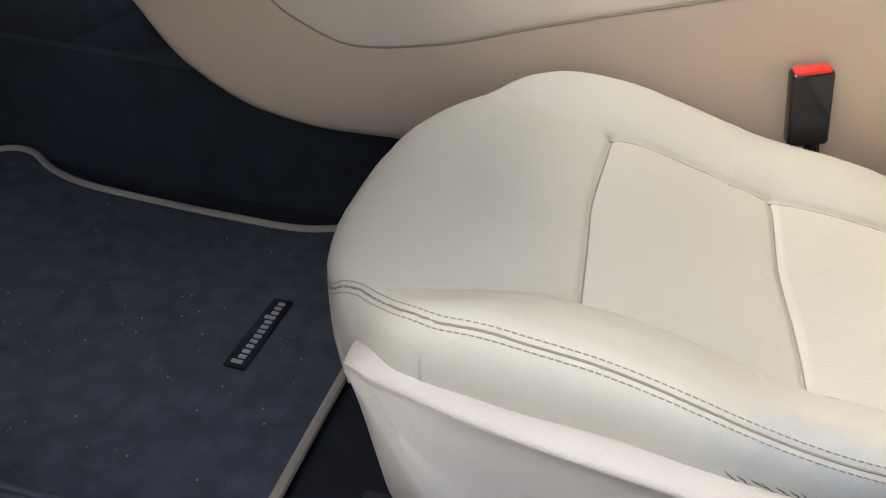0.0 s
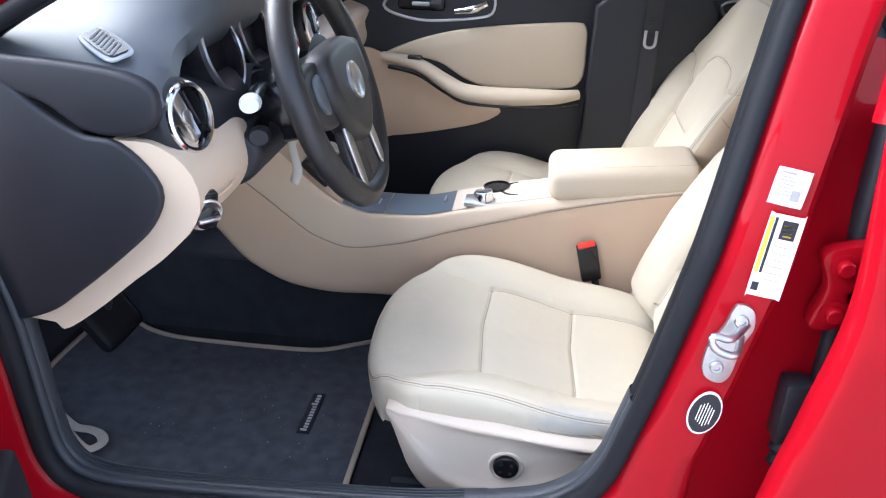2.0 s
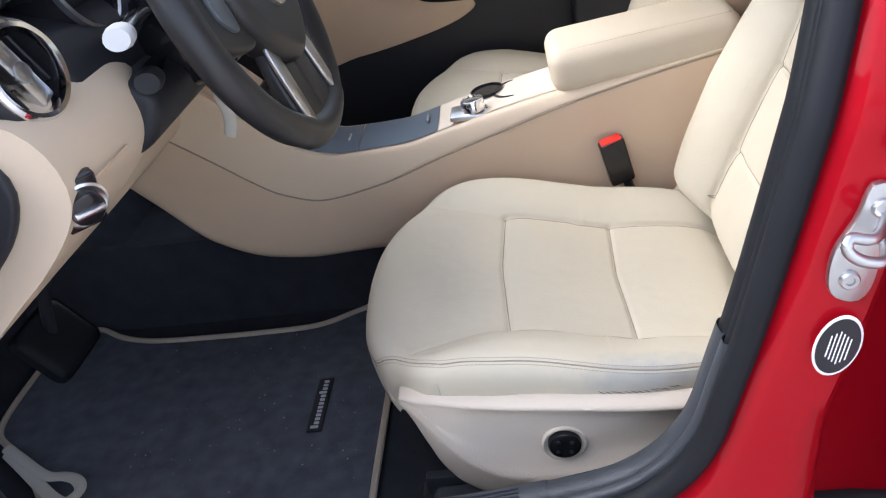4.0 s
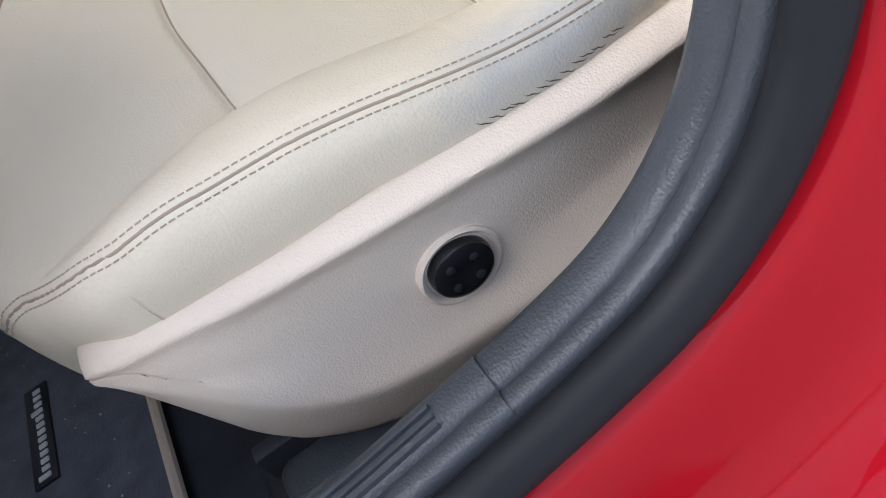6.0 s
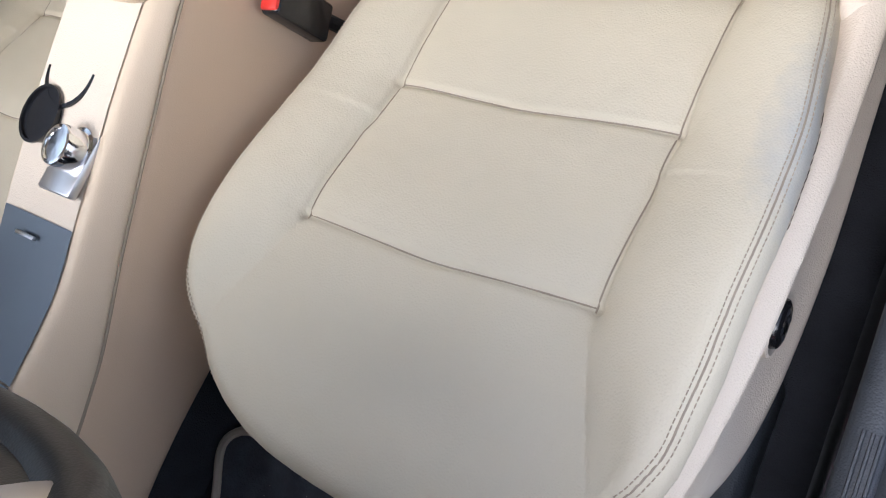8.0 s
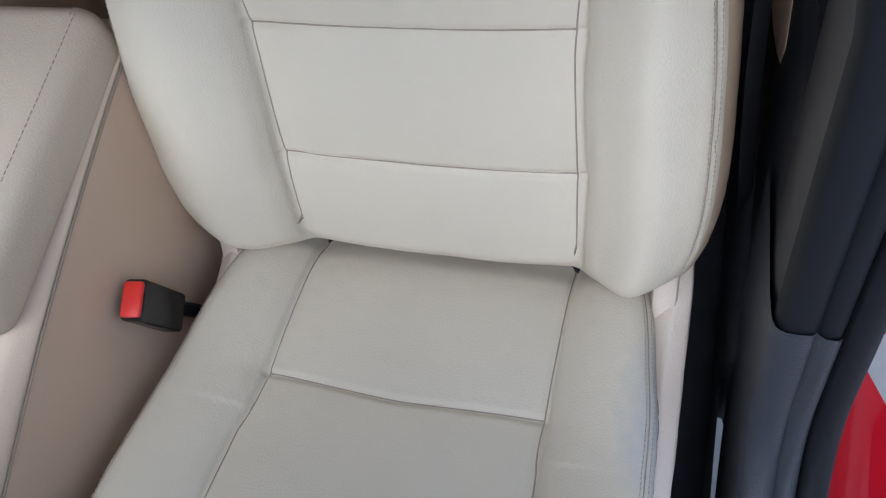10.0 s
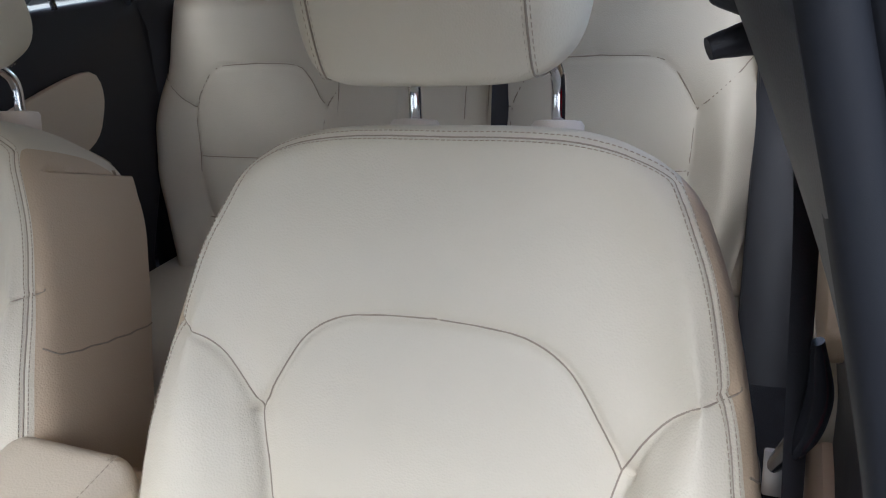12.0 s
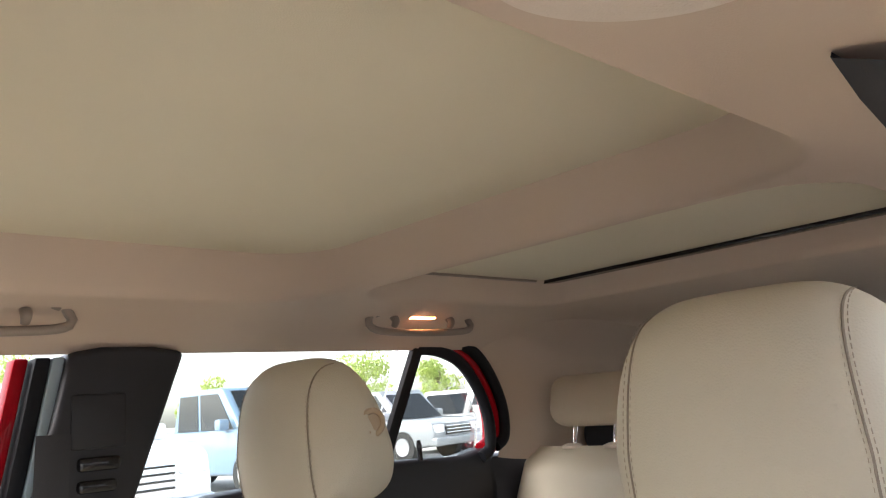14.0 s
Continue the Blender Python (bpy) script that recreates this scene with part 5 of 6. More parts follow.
hnd = part("handle_bezel", tube(curve([(-0.70, 0.952, 0.735), (-0.60, 0.952, 0.700), (-0.44, 0.952, 0.712), (-0.395, 0.952, 0.735), (-0.42, 0.952, 0.79), (-0.60, 0.952, 0.80)], 60, True), 0.004, 60, 8, True), SILVER, pdoor, "silver handle bezel")
part("door_handle", tube([(-0.50, 0.945, 0.728), (-0.45, 0.93, 0.738), (-0.415, 0.940, 0.752)], [0.008, 0.011, 0.008], 20, 10), CHROME, pdoor, "chrome inner door handle")
swp = part("seat_switch_panel", box(-0.66, -0.53, 0.950, 0.966, 0.725, 0.785, 0.01), GLOSS, pdoor, "black seat switch panel")
for k in range(4):
    part("memory_button", box(-0.65 + 0.026 * k, -0.632 + 0.026 * k, 0.944, 0.952, 0.765, 0.775, 0.002), GREY, swp)
part("seat_switch", box(-0.62, -0.57, 0.940, 0.952, 0.738, 0.748, 0.004), GREY, swp)
part("sill_strip", tube([(-1.08, 0.958, 0.822), (-0.6, 0.958, 0.826), (-0.13, 0.955, 0.838)], 0.010, 30, 10), BLACK, pdoor)

wall_right = thing("wall_right", "black trimmed passenger side of the car with door pillar", "car body", kind="structure")
# pillar between the doors: broad below, slim above the belt line
pil = [(-0.135, 0.05), (-0.130, 0.50), (-0.125, 0.76), (-0.01, 0.86), (0.012, 0.90), (0.055, 1.095), (0.10, 1.103), (0.18, 1.103), (0.228, 1.095), (0.150, 0.880), (0.145, 0.84), (0.19, 0.76), (0.20, 0.40), (0.20, 0.05)]
part("pillar_trim", plate(pil, "y", 0.918, 1.00, 0.010, 3), BLACK, wall_right, "black plastic pillar trim")
part("pillar_panel", box(0.055, 0.135, 0.914, 0.925, 0.955, 1.035, 0.006), BLACK, wall_right)
part("belt_slot", box(0.065, 0.125, 0.908, 0.925, 0.925, 0.945, 0.006), GLOSS, wall_right)
part("belt_slot", box(0.065, 0.120, 0.908, 0.925, 0.895, 0.913, 0.006), GLOSS, wall_right)
# the third strip's pale blue is sky reflection painted onto a door seal
for yy, mt, x0, x1 in ((0.94, RUBBER, 0.0, 0.022), (0.955, PAINT, -0.024, -0.004), (0.935, mat("seal_painted_sky_sheen", (0.28, 0.36, 0.40), 0.5), 0.022, 0.04)):
    part("door_edge", plate([(x0 - 0.028, 0.85), (x1 - 0.028, 0.85), (x1 + 0.014, 1.09), (x0 + 0.014, 1.09)], "y", yy, yy + 0.04, 0.004), mt, wall_right)
belt = thing("seat_belt", "black seat belt with a steel tongue on the pillar", "seat belt")
part("webbing", tube([(0.03, 0.905, 0.98), (0.025, 0.905, 0.75), (0.02, 0.908, 0.25)], 0.022, 20, 8, flat=0.06), WEB, belt)
tng = part("belt_tongue", box(-0.022, 0.022, -0.003, 0.003, -0.012, 0.012, 0.002), BLACK, belt)
tng.matrix_basis = pose(0.024, 0.900, 0.718)
part("steel_loop", tube(curve([(0.008, 0.896, 0.71), (0.008, 0.893, 0.675), (0.020, 0.892, 0.667), (0.034, 0.893, 0.675), (0.036, 0.896, 0.71)], 30), 0.004, 30, 8, False), STEEL, belt, "bright steel belt tongue")

rdoor = thing("rear_passenger_door", "closed black rear passenger door with beige armrest insert and quarter window", "car door")
part("door_panel", plate([(0.16, 0.05), (0.16, 0.84), (0.30, 0.862), (0.65, 0.880), (0.86, 0.872), (0.935, 0.885), (0.955, 0.80), (0.93, 0.60), (0.80, 0.35), (0.78, 0.05)], "y", 0.955, 1.02, 0.010, 3), BLACK, rdoor, "black plastic door trim")
rins = curve([(0.42, 0.66), (0.52, 0.72), (0.62, 0.745), (0.74, 0.760), (0.775, 0.74), (0.765, 0.68), (0.70, 0.62), (0.48, 0.60)], 50, True)
part("beige_insert", plate(rins.tolist(), "y", 0.940, 0.958, 0.006, 2), LEATHER_TAN, rdoor, "beige leather insert")
part("handle_bezel", tube(curve([(0.20, 0.948, 0.775), (0.30, 0.948, 0.795), (0.38, 0.948, 0.795), (0.43, 0.948, 0.775), (0.38, 0.948, 0.70), (0.26, 0.948, 0.715)], 50, True), 0.004, 60, 8, True), SILVER, rdoor, "silver handle bezel")
part("lock_pin", tube([(0.735, 0.958, 0.875), (0.733, 0.958, 0.915)], [0.006, 0.0055, 0.0065, 0.004], 8, 10, False), GLOSS, rdoor, "black lock pin")
part("quarter_post", tube([(0.632, 0.955, 0.87), (0.68, 0.952, 0.975), (0.735, 0.948, 1.095)], 0.011, 16, 8, flat=1.4), RUBBER, rdoor, "black window divider")
frame_r = curve([(0.735, 1.098), (0.80, 1.092), (0.86, 1.065), (0.905, 1.01), (0.930, 0.945), (0.928, 0.885), (0.90, 0.865)], 40)
part("window_frame", tube([(a, 0.950, b) for a, b in frame_r], 0.013, 50, 10, False), RUBBER, rdoor, "black window seal")
part("painted_frame", tube([(a + 0.022, 0.968, b + 0.012) for a, b in frame_r], 0.020, 50, 10, False), PAINT, rdoor, "red painted window frame")
part("outer_seal", tube([(a + 0.045, 0.950, b + 0.02) for a, b in frame_r], 0.014, 50, 10, False), RUBBER, rdoor)
GLASS = bpy.data.materials.new("window_glass")
GLASS.use_nodes = True
gt = GLASS.node_tree
gt.nodes.remove(gt.nodes["Principled BSDF"])
tr, gl, mx, fr = gt.nodes.new("ShaderNodeBsdfTransparent"), gt.nodes.new("ShaderNodeBsdfGlossy"), gt.nodes.new("ShaderNodeMixShader"), gt.nodes.new("ShaderNodeFresnel")
tr.inputs[0].default_value, gl.inputs["Roughness"].default_value, fr.inputs[0].default_value = (0.90, 0.93, 0.91, 1), 0.02, 1.4
gt.links.new(fr.outputs[0], mx.inputs[0]), gt.links.new(tr.outputs[0], mx.inputs[1]), gt.links.new(gl.outputs[0], mx.inputs[2])
gt.links.new(mx.outputs[0], gt.nodes["Material Output"].inputs[0])


def pane(name, outline, axis, at, parent):
    ob = part(name, plate(outline, axis, at, at + 0.004, 0), GLASS, parent)
    ob.visible_shadow = False
    return ob


pane("window_pane", [(0.13, 0.85), (0.62, 0.87), (0.72, 1.11), (0.20, 1.12)], "y", 0.985, rdoor)
pane("window_pane", [(0.64, 0.87), (0.92, 0.875), (0.93, 0.95), (0.90, 1.02), (0.84, 1.08), (0.745, 1.10)], "y", 0.985, rdoor)
pane("window_pane", [(-0.90, 0.82), (-0.02, 0.85), (0.03, 1.10), (-0.35, 1.13), (-0.66, 1.08)], "y", 0.990, pdoor)

screen = thing("windscreen", "laminated windscreen between dashboard and roof", "windscreen", kind="structure")
rows = [[(-1.40 + 0.82 * u - 0.05 * (1 - w * w), MID + w * (0.66 - 0.14 * u), 0.865 + 0.285 * u + 0.03 * math.sin(u * math.pi)) for w in np.linspace(-1, 1, 20)] for u in np.linspace(0, 1, 12)]
part("screen_glass", grid(np.array(rows)), GLASS, screen, "clear curved glass", smooth=0).visible_shadow = False
part("pillar", tube([(-1.40, MID + 0.665, 0.862), (-0.95, MID + 0.60, 1.045), (-0.56, MID + 0.535, 1.148)], 0.030, 30, 12), LINER, screen, "beige windscreen pillar trim")

# rear quarter: beige pillar trim behind the door
quarter = [[(0.955, 0.955, 0.86), (0.985, 0.952, 0.96), (0.955, 0.95, 1.05), (0.90, 0.945, 1.10), (0.80, 0.935, 1.115)], [(1.02, 0.940, 0.85), (1.05, 0.935, 0.96), (1.03, 0.925, 1.06), (0.98, 0.91, 1.115), (0.85, 0.89, 1.15)], [(1.20, 0.93, 0.84), (1.22, 0.92, 0.95), (1.20, 0.905, 1.05), (1.15, 0.88, 1.10), (1.0, 0.84, 1.16)], [(1.55, 0.91, 0.83), (1.55, 0.89, 0.93), (1.54, 0.865, 1.01), (1.50, 0.84, 1.06), (1.40, 0.78, 1.12)], [(1.80, 0.88, 0.82), (1.78, 0.86, 0.90), (1.75, 0.83, 0.98), (1.70, 0.80, 1.03), (1.62, 0.74, 1.07)]]
part("rear_pillar_trim", grid(np.array([curve(q, 24) for q in np.array([curve([r[k] for r in quarter], 30) for k in range(5)]).transpose(1, 0, 2)])), LINER, wall_right, "beige rear pillar trim")
part("rear_side_trim", box(0.92, 1.9, 0.955, 1.02, 0.05, 0.865, 0.01), BLACK, wall_right, "black boot side trim")
part("seat_side_trim", plate([(0.80, 0.05), (0.86, 0.45), (0.93, 0.62), (0.955, 0.855), (1.10, 0.855), (1.08, 0.05)], "y", 0.962, 1.00, 0.01), BLACK, wall_right)
rear_left = thing("wall_rear_left", "black trimmed driver side rear of the car", "car body", kind="structure")
part("rear_side_trim", box(0.95, 1.9, -0.303, -0.218, 0.05, 0.863, 0.01), BLACK, rear_left, "black boot side trim")
mirror = []
for r in quarter:
    mirror.append([(a, 2 * MID - b, c) for a, b, c in r])
part("rear_pillar_trim", grid(np.array([curve(q, 24) for q in np.array([curve([r[k] for r in mirror], 30) for k in range(5)]).transpose(1, 0, 2)])), LINER, rear_left, "beige rear pillar trim")
part("seat_side_trim", plate(curve([(0.55, 0.10), (0.80, 0.40), (0.94, 0.62), (0.98, 0.86), (1.10, 0.86), (1.08, 0.10)], 50, True).tolist(), "y", -0.3035, -0.215, 0.01), BLACK, rear_left, "black plastic seat side trim")
part("door_sill_trim", box(-0.05, 0.80, -0.37, -0.30, -0.02, 0.20, 0.02, 3), BLACK, rear_left, "black rear sill trim")
lrd = thing("rear_driver_door", "black rear driver-side door trim with beige armrest and insert", "car door")
part("door_panel", plate([(0.115, 0.20), (0.115, 0.84), (0.30, 0.862), (0.65, 0.880), (1.35, 0.885), (1.35, 0.20)], "y", -0.340, -0.305, 0.010, 3), BLACK, lrd, "black plastic door trim")
part("beige_insert", plate(curve([(0.34, 0.60), (0.50, 0.67), (0.70, 0.69), (0.86, 0.67), (0.86, 0.58), (0.76, 0.54), (0.44, 0.53)], 50, True).tolist(), "y", -0.308, -0.286, 0.006, 2), LEATHER_SIDE, lrd, "beige leather insert")
part("armrest", box(0.36, 0.74, -0.330, -0.278, 0.455, 0.520, 0.016, 4), LEATHER, lrd, "beige leather armrest")
part("lower_insert", plate(curve([(0.18, 0.40), (0.30, 0.47), (0.55, 0.43), (0.78, 0.38), (0.78, 0.16), (0.42, 0.24), (0.24, 0.33)], 40, True).tolist(), "y", -0.308, -0.294, 0.005, 2), TAN, lrd, "tan plastic lower insert")
lrd.matrix_basis = pose(0, -0.020, 0)

# ---- ceiling with its sunroof wells ----
rows = []


def well(x, y, x0, x1, y0, y1, r, soft):
    """1 inside a rounded rectangle, 0 outside, with a soft wall."""
    dx, dy = max(x0 + r - x, x - x1 + r, 0), max(y0 + r - y, y - y1 + r, 0)
    return 1 - smooth_step(math.hypot(dx, dy) if dx or dy else 0, r - soft, r + 0.015)


for x in np.arange(-0.56, 1.78, 0.0085):
    row = []
    for y in np.linspace(MID - 0.605, MID + 0.565, 150):
        u = abs(y - MID) / (0.605 if y < MID else 0.565)
        z = 1.166 - 0.072 * u**7 - 0.070 * smooth_step(x, 1.0, 1.78) * (0.5 + 0.5 * u) - 0.05 * smooth_step(-x, 0.35, 0.60)
        z += 0.080 * float(well(x, y, -0.26, 0.385, -0.035, 0.785, 0.12, 0.030))
        z += 0.062 * float(well(x, y, 0.435, 0.935, -0.005, 0.742, 0.08, 0.028))
        row.append((x, y, z))
    rows.append(row)
part("ceiling", grid(np.array(rows)), LINER, None, smooth=0)
tagged(bpy.data.objects["ceiling"], "beige cloth headliner with two sunroof wells", "headliner", kind="structure")
roof = part("roof_skin", grid(np.array([[(x, y, 1.255 + 0.020 * (1 - (abs(y - MID) / 0.62) ** 2) - 0.09 * smooth_step(x, 1.0, 1.9) - 0.08 * smooth_step(-x, 0.35, 0.9)) for y in np.linspace(MID - 0.60, MID + 0.60, 30)] for x in np.linspace(-0.58, 1.85, 50)])), PAINT, None)
tagged(roof, "glossy red painted metal car roof", "car roof", kind="structure")
for x0, x1, y0, y1, zz in ((-0.25, 0.375, -0.022, 0.775, 1.228), (0.445, 0.900, 0.008, 0.730, 1.210)):
    bl = thing("sunroof_blind", "pale beige cloth sunroof blind drawn shut", "sunroof blind", "sunroof blinds")
    o = [(x0 + 0.0, y0), (x1, y0), (x1, y1), (x0, y1)]
    part("cloth", plate(o, "z", zz, zz + 0.004, 0), BLIND, bl)
    part("guide_rail", box(x0 + 0.03, x1 - 0.03, y1 - 0.006, y1 + 0.001, zz - 0.004, zz + 0.003, 0.001), GRIP, bl, "dark guide rail along the blind")
    if x0 > 0:
        part("pull_bar", box(x1 - 0.012, x1 + 0.012, y0 + 0.005, y1 - 0.005, zz - 0.007, zz + 0.004, 0.001), GLOSS, bl, "black gap strip at the blind's edge")


def grab_handle(x0, x1, y, z, lamp=False):
    h = thing("grab_handle", "beige roof grab handle" + (" with a warm reading lamp lit behind it" if lamp else " folded against the headliner"), "grab handle", "grab handles")
    xm, s = (x0 + x1) / 2, -1 if y > MID else 1
    rim = curve([(x0, y, z), (x0 + 0.04, y, z + 0.020), (x1 - 0.04, y, z + 0.022), (x1, y, z + 0.004), (x1 - 0.02, y + s * 0.006, z - 0.020), (x0 + 0.03, y + s * 0.006, z - 0.022)], 50, True)
    part("recess", tube(rim, 0.0070, 60, 10, True), GRIP, h, "grey-beige recess rim")
    part("bar", tube([(x0 + 0.012, y + s * 0.004, z + 0.010), (x0 + 0.05, y + s * 0.012, z + 0.019), (xm, y + s * 0.014, z + 0.021), (x1 - 0.05, y + s * 0.012, z + 0.020), (x1 - 0.012, y + s * 0.004, z + 0.012)], [0.007, 0.006, 0.0055, 0.006, 0.007], 40, 12), GRIP, h, "folded plastic bar")
    for xe in (x0 + 0.055, x1 - 0.055):
        part("mount", tube([(xe, y - s * 0.004, z + 0.012), (xe, y + s * 0.010, z - 0.002), (xe, y + s * 0.004, z - 0.012)], [0.007, 0.008, 0.006], 14, 10), GRIP, h, "hinge mount")
    if lamp:
        part("lamp_lens", box(xm - 0.030, xm + 0.030, y - 0.010, y + 0.006, z + 0.003, z + 0.009, 0.002), LAMP, h, "small lit reading lamp")
    return h


LAMP = bpy.data.materials.new("warm_lamp")
LAMP.use_nodes = True
LAMP.node_tree.nodes["Principled BSDF"].inputs["Emission Color"].default_value = (1.0, 0.36, 0.12, 1)
LAMP.node_tree.nodes["Principled BSDF"].inputs["Emission Strength"].default_value = 7.0
grab_handle(0.545, 0.795, 0.853, 1.142, True)
grab_handle(-0.22, 0.030, 0.853, 1.139)
grab_handle(0.565, 0.815, -0.130, 1.139, True)
lampc = thing("overhead_lamp", "pale beige rounded lamp housing on the headliner", "overhead lamp")
part("housing", lathe([(0.11, 0.0), (0.11, -0.012), (0.10, -0.022), (0.06, -0.028), (0.001, -0.029)], Matrix.Translation((-0.075, -0.140, 1.158)) @ Matrix.Rotation(-0.6, 4, "Z") @ Matrix.Diagonal((0.6, 0.42, 1, 1)), 40), BEIGE, lampc)

# ---- rear bench ----
bench = thing("rear_bench", "cream leather rear bench seat with three folded-in places", "rear seat")
RB_LEAN = 0.30
RB_X, RB_C = 0.943, (0.030, 0.725)


def rear_face(y, z):
    """How far the rear backrest's leather stands in front of its plane."""
    d = 0.0
    for c in RB_C:
        u = abs(y - c)
        outer = 1.0 if (y < c) == (c < MID) else 0.35
        d += 0.045 * smooth_step(u, 0.15, 0.22) * (1 - 0.5 * smooth_step(u, 0.24, 0.31)) * (1 - smooth_step(z, 0.60, 0.74)) * outer * (u < 0.33)
    return d


zsr = np.arange(0.26, 0.878, 0.006)
ysr = np.arange(-0.232, 0.996, 0.006)
Y, Z = np.meshgrid(ysr, zsr)
F = np.vectorize(rear_face)(Y, Z)
dent = np.zeros(Y.shape)
lines = []
for c in RB_C:
    for g in (-1, 1):
        out = (c < MID) == (g < 0)
        lines.append([(c + g * 0.146, 0.27), (c + g * 0.147, 0.46), (c + g * 0.152, 0.56), (c + g * 0.158, 0.633)])
        lines.append(curve([(c + g * 0.158, 0.633), (c + g * 0.138, 0.672), (c + g * 0.112, 0.705), (c + g * 0.078, 0.716), (c, 0.719)], 16).tolist())
        lines.append([(c + g * 0.158, 0.633), (c + g * (0.245 if out else 0.19), 0.715 if out else 0.67)])
    for z_ in (0.414, 0.538):
        lines.append([(c - 0.147, z_), (c + 0.147, z_)])
for c in (0.533, 0.268, 0.226):
    lines.append([(c, 0.27), (c, 0.874)])
for ln in lines:
    dent += tuck(near_line(Y, Z, ln), 0.008, 0.02)
edge_d = np.minimum(np.minimum(Y + 0.232, 0.994 - Y), 0.875 - Z)
roundn = 0.06 * (1 - smooth_step(edge_d, 0.0, 0.065)) ** 2
Xr = RB_X + (Z - 0.636) * RB_LEAN - F + dent + roundn
waist = np.array([float(ease(z, [0.26, 0.33, 0.43, 0.53, 0.65, 0.76, 0.88], [0.90, 0.925, 0.965, 1.0, 1.0, 0.98, 0.945])) for z in zsr])
front = np.stack([Xr, MID + (Y - MID) * waist[:, None], Z], -1)
bback = part("backrest", grid(front), LEATHER, bench, "cream leather rear backrest", smooth=0)
for ln in lines:
    q = curve(ln, 20)
    ix = [(int(np.clip(round((b - 0.26) / 0.006), 0, len(zsr) - 1)), int(np.clip(round((a + 0.232) / 0.006), 0, len(ysr) - 1))) for a, b in q]
    part("seam", tube(np.array([(Xr[i, k] - 0.0002, a, b) for (i, k), (a, b) in zip(ix, q)]), 0.0011, 24, 5), SEAM, bback)
part("backrest_shell", box(0.985, 1.085, -0.225, 0.985, 0.30, 0.862, 0.02, 3, Matrix.Translation((1.01, 0, 0.6)) @ Matrix.Rotation(0.285, 4, "Y") @ Matrix.Translation((-1.01, 0, -0.6))), LEATHER_TAN, bench)
rows = [[(x, y, 0.345 - 0.05 * (x - 0.45) - 0.10 * (1 - smooth_step(x, 0.40, 0.48)) ** 2 - 0.012 * math.cos(y / 0.705 * 2 * math.pi) - 0.05 * (1 - smooth_step(min(y + 0.24, 0.99 - y), 0, 0.06)) ** 2) for y in np.linspace(-0.24, 0.99, 110)] for x in np.linspace(0.40, 0.97, 60)]
part("bench_cushion", grid(np.array(rows)), LEATHER, bench, "cream leather rear cushion", smooth=0)
part("bench_front", box(0.41, 0.48, -0.23, 0.98, 0.0, 0.27, 0.02, 3), LEATHER_TAN, bench)
for c, yo in ((RB_C[0], 0.004), (RB_C[1], 0.060)):
    rh = part("headrest", box(-0.042, 0.042, -0.112, 0.112, -0.056, 0.056, 0.036, 5), LEATHER_TAN, bench, "low tan leather rear headrest")
    rh.matrix_basis = pose(1.10, c + yo, 0.968, 0, 12, 0)
    for g in (-1, 1):
        part("headrest_post", tube([(1.072, c + yo + g * 0.055, 0.85), (1.094, c + yo + g * 0.055, 0.93)], 0.006, 8, 10), CHROME, bench)
        part("post_collar", lathe([(0.022, 0), (0.022, 0.006), (0.012, 0.010), (0.0005, 0.010)], Matrix.Translation((1.072, c + yo + g * 0.055, 0.868)), 20), BEIGE, bench)
rb = thing("child_seat_anchor", "beige plastic anchor cover set in the rear bench", "anchor cover")
part("frame", box(0.83, 0.87, 0.885, 0.925, 0.31, 0.37, 0.008), BEIGE, rb)
part("slot", box(0.822, 0.84, 0.893, 0.917, 0.325, 0.362, 0.003), BLACK, rb)
sb = thing("rear_belt", "black rear seat belt hanging over the backrest", "seat belt")
part("webbing", tube([(1.02, 0.197, 0.885), (0.975, 0.197, 0.80), (0.930, 0.197, 0.66), (0.875, 0.20, 0.46), (0.85, 0.20, 0.35)], 0.028, 30, 8, flat=0.1), WEB, sb)

# ---- tailgate ----
tail = thing("tailgate", "beige and black tailgate with a wide rear window", "tailgate")
part("lower_trim", box(1.80, 1.90, -0.18, 0.94, 0.05, 0.83, 0.02, 3), BLACK, tail)
part("parcel_edge", box(1.15, 1.80, -0.20, 0.96, 0.80, 0.815, 0.004), BLACK, tail, "dark load cover")
pane("rear_pane", [(-0.12, 0.83), (0.88, 0.83), (0.80, 1.10), (0.38, 1.13), (-0.04, 1.10)], "x", 1.80, tail)
part("window_frame", tube(curve([(1.80, -0.13, 0.83), (1.80, 0.38, 0.825), (1.80, 0.89, 0.83), (1.77, 0.84, 0.97), (1.76, 0.79, 1.090), (1.77, 0.38, 1.128), (1.76, -0.03, 1.090), (1.77, -0.08, 0.97)], 80, True), 0.012, 90, 10, True), LINER, tail, "beige rear window frame")
brk = thing("third_brake_lamp", "black camera and lamp housing behind the rear seat", "lamp housing")
part("housing", box(1.20, 1.30, 0.80, 0.92, 0.85, 0.92, 0.03, 4), BLACK, brk)
hz = thing("belt_retractor", "black belt retractor cover at the rear pillar", "belt cover")
part("housing", box(1.18, 1.28, -0.20, -0.12, 0.84, 0.93, 0.03, 4), BLACK, hz)

# ---- belt and adjuster on the driver's pillar ----
db = thing("driver_belt", "black driver's seat belt with height adjuster on the pillar", "seat belt")
part("webbing", tube([(0.075, -0.262, 0.93), (0.100, -0.272, 0.856), (0.110, -0.279, 0.68), (0.120, -0.288, 0.45), (0.125, -0.305, 0.22)], 0.021, 30, 8, flat=0.07), WEB, db)
adj = part("height_adjuster", box(-0.028, 0.028, -0.012, 0.012, -0.020, 0.020, 0.007, 3), BLACK, db, "black belt height adjuster")
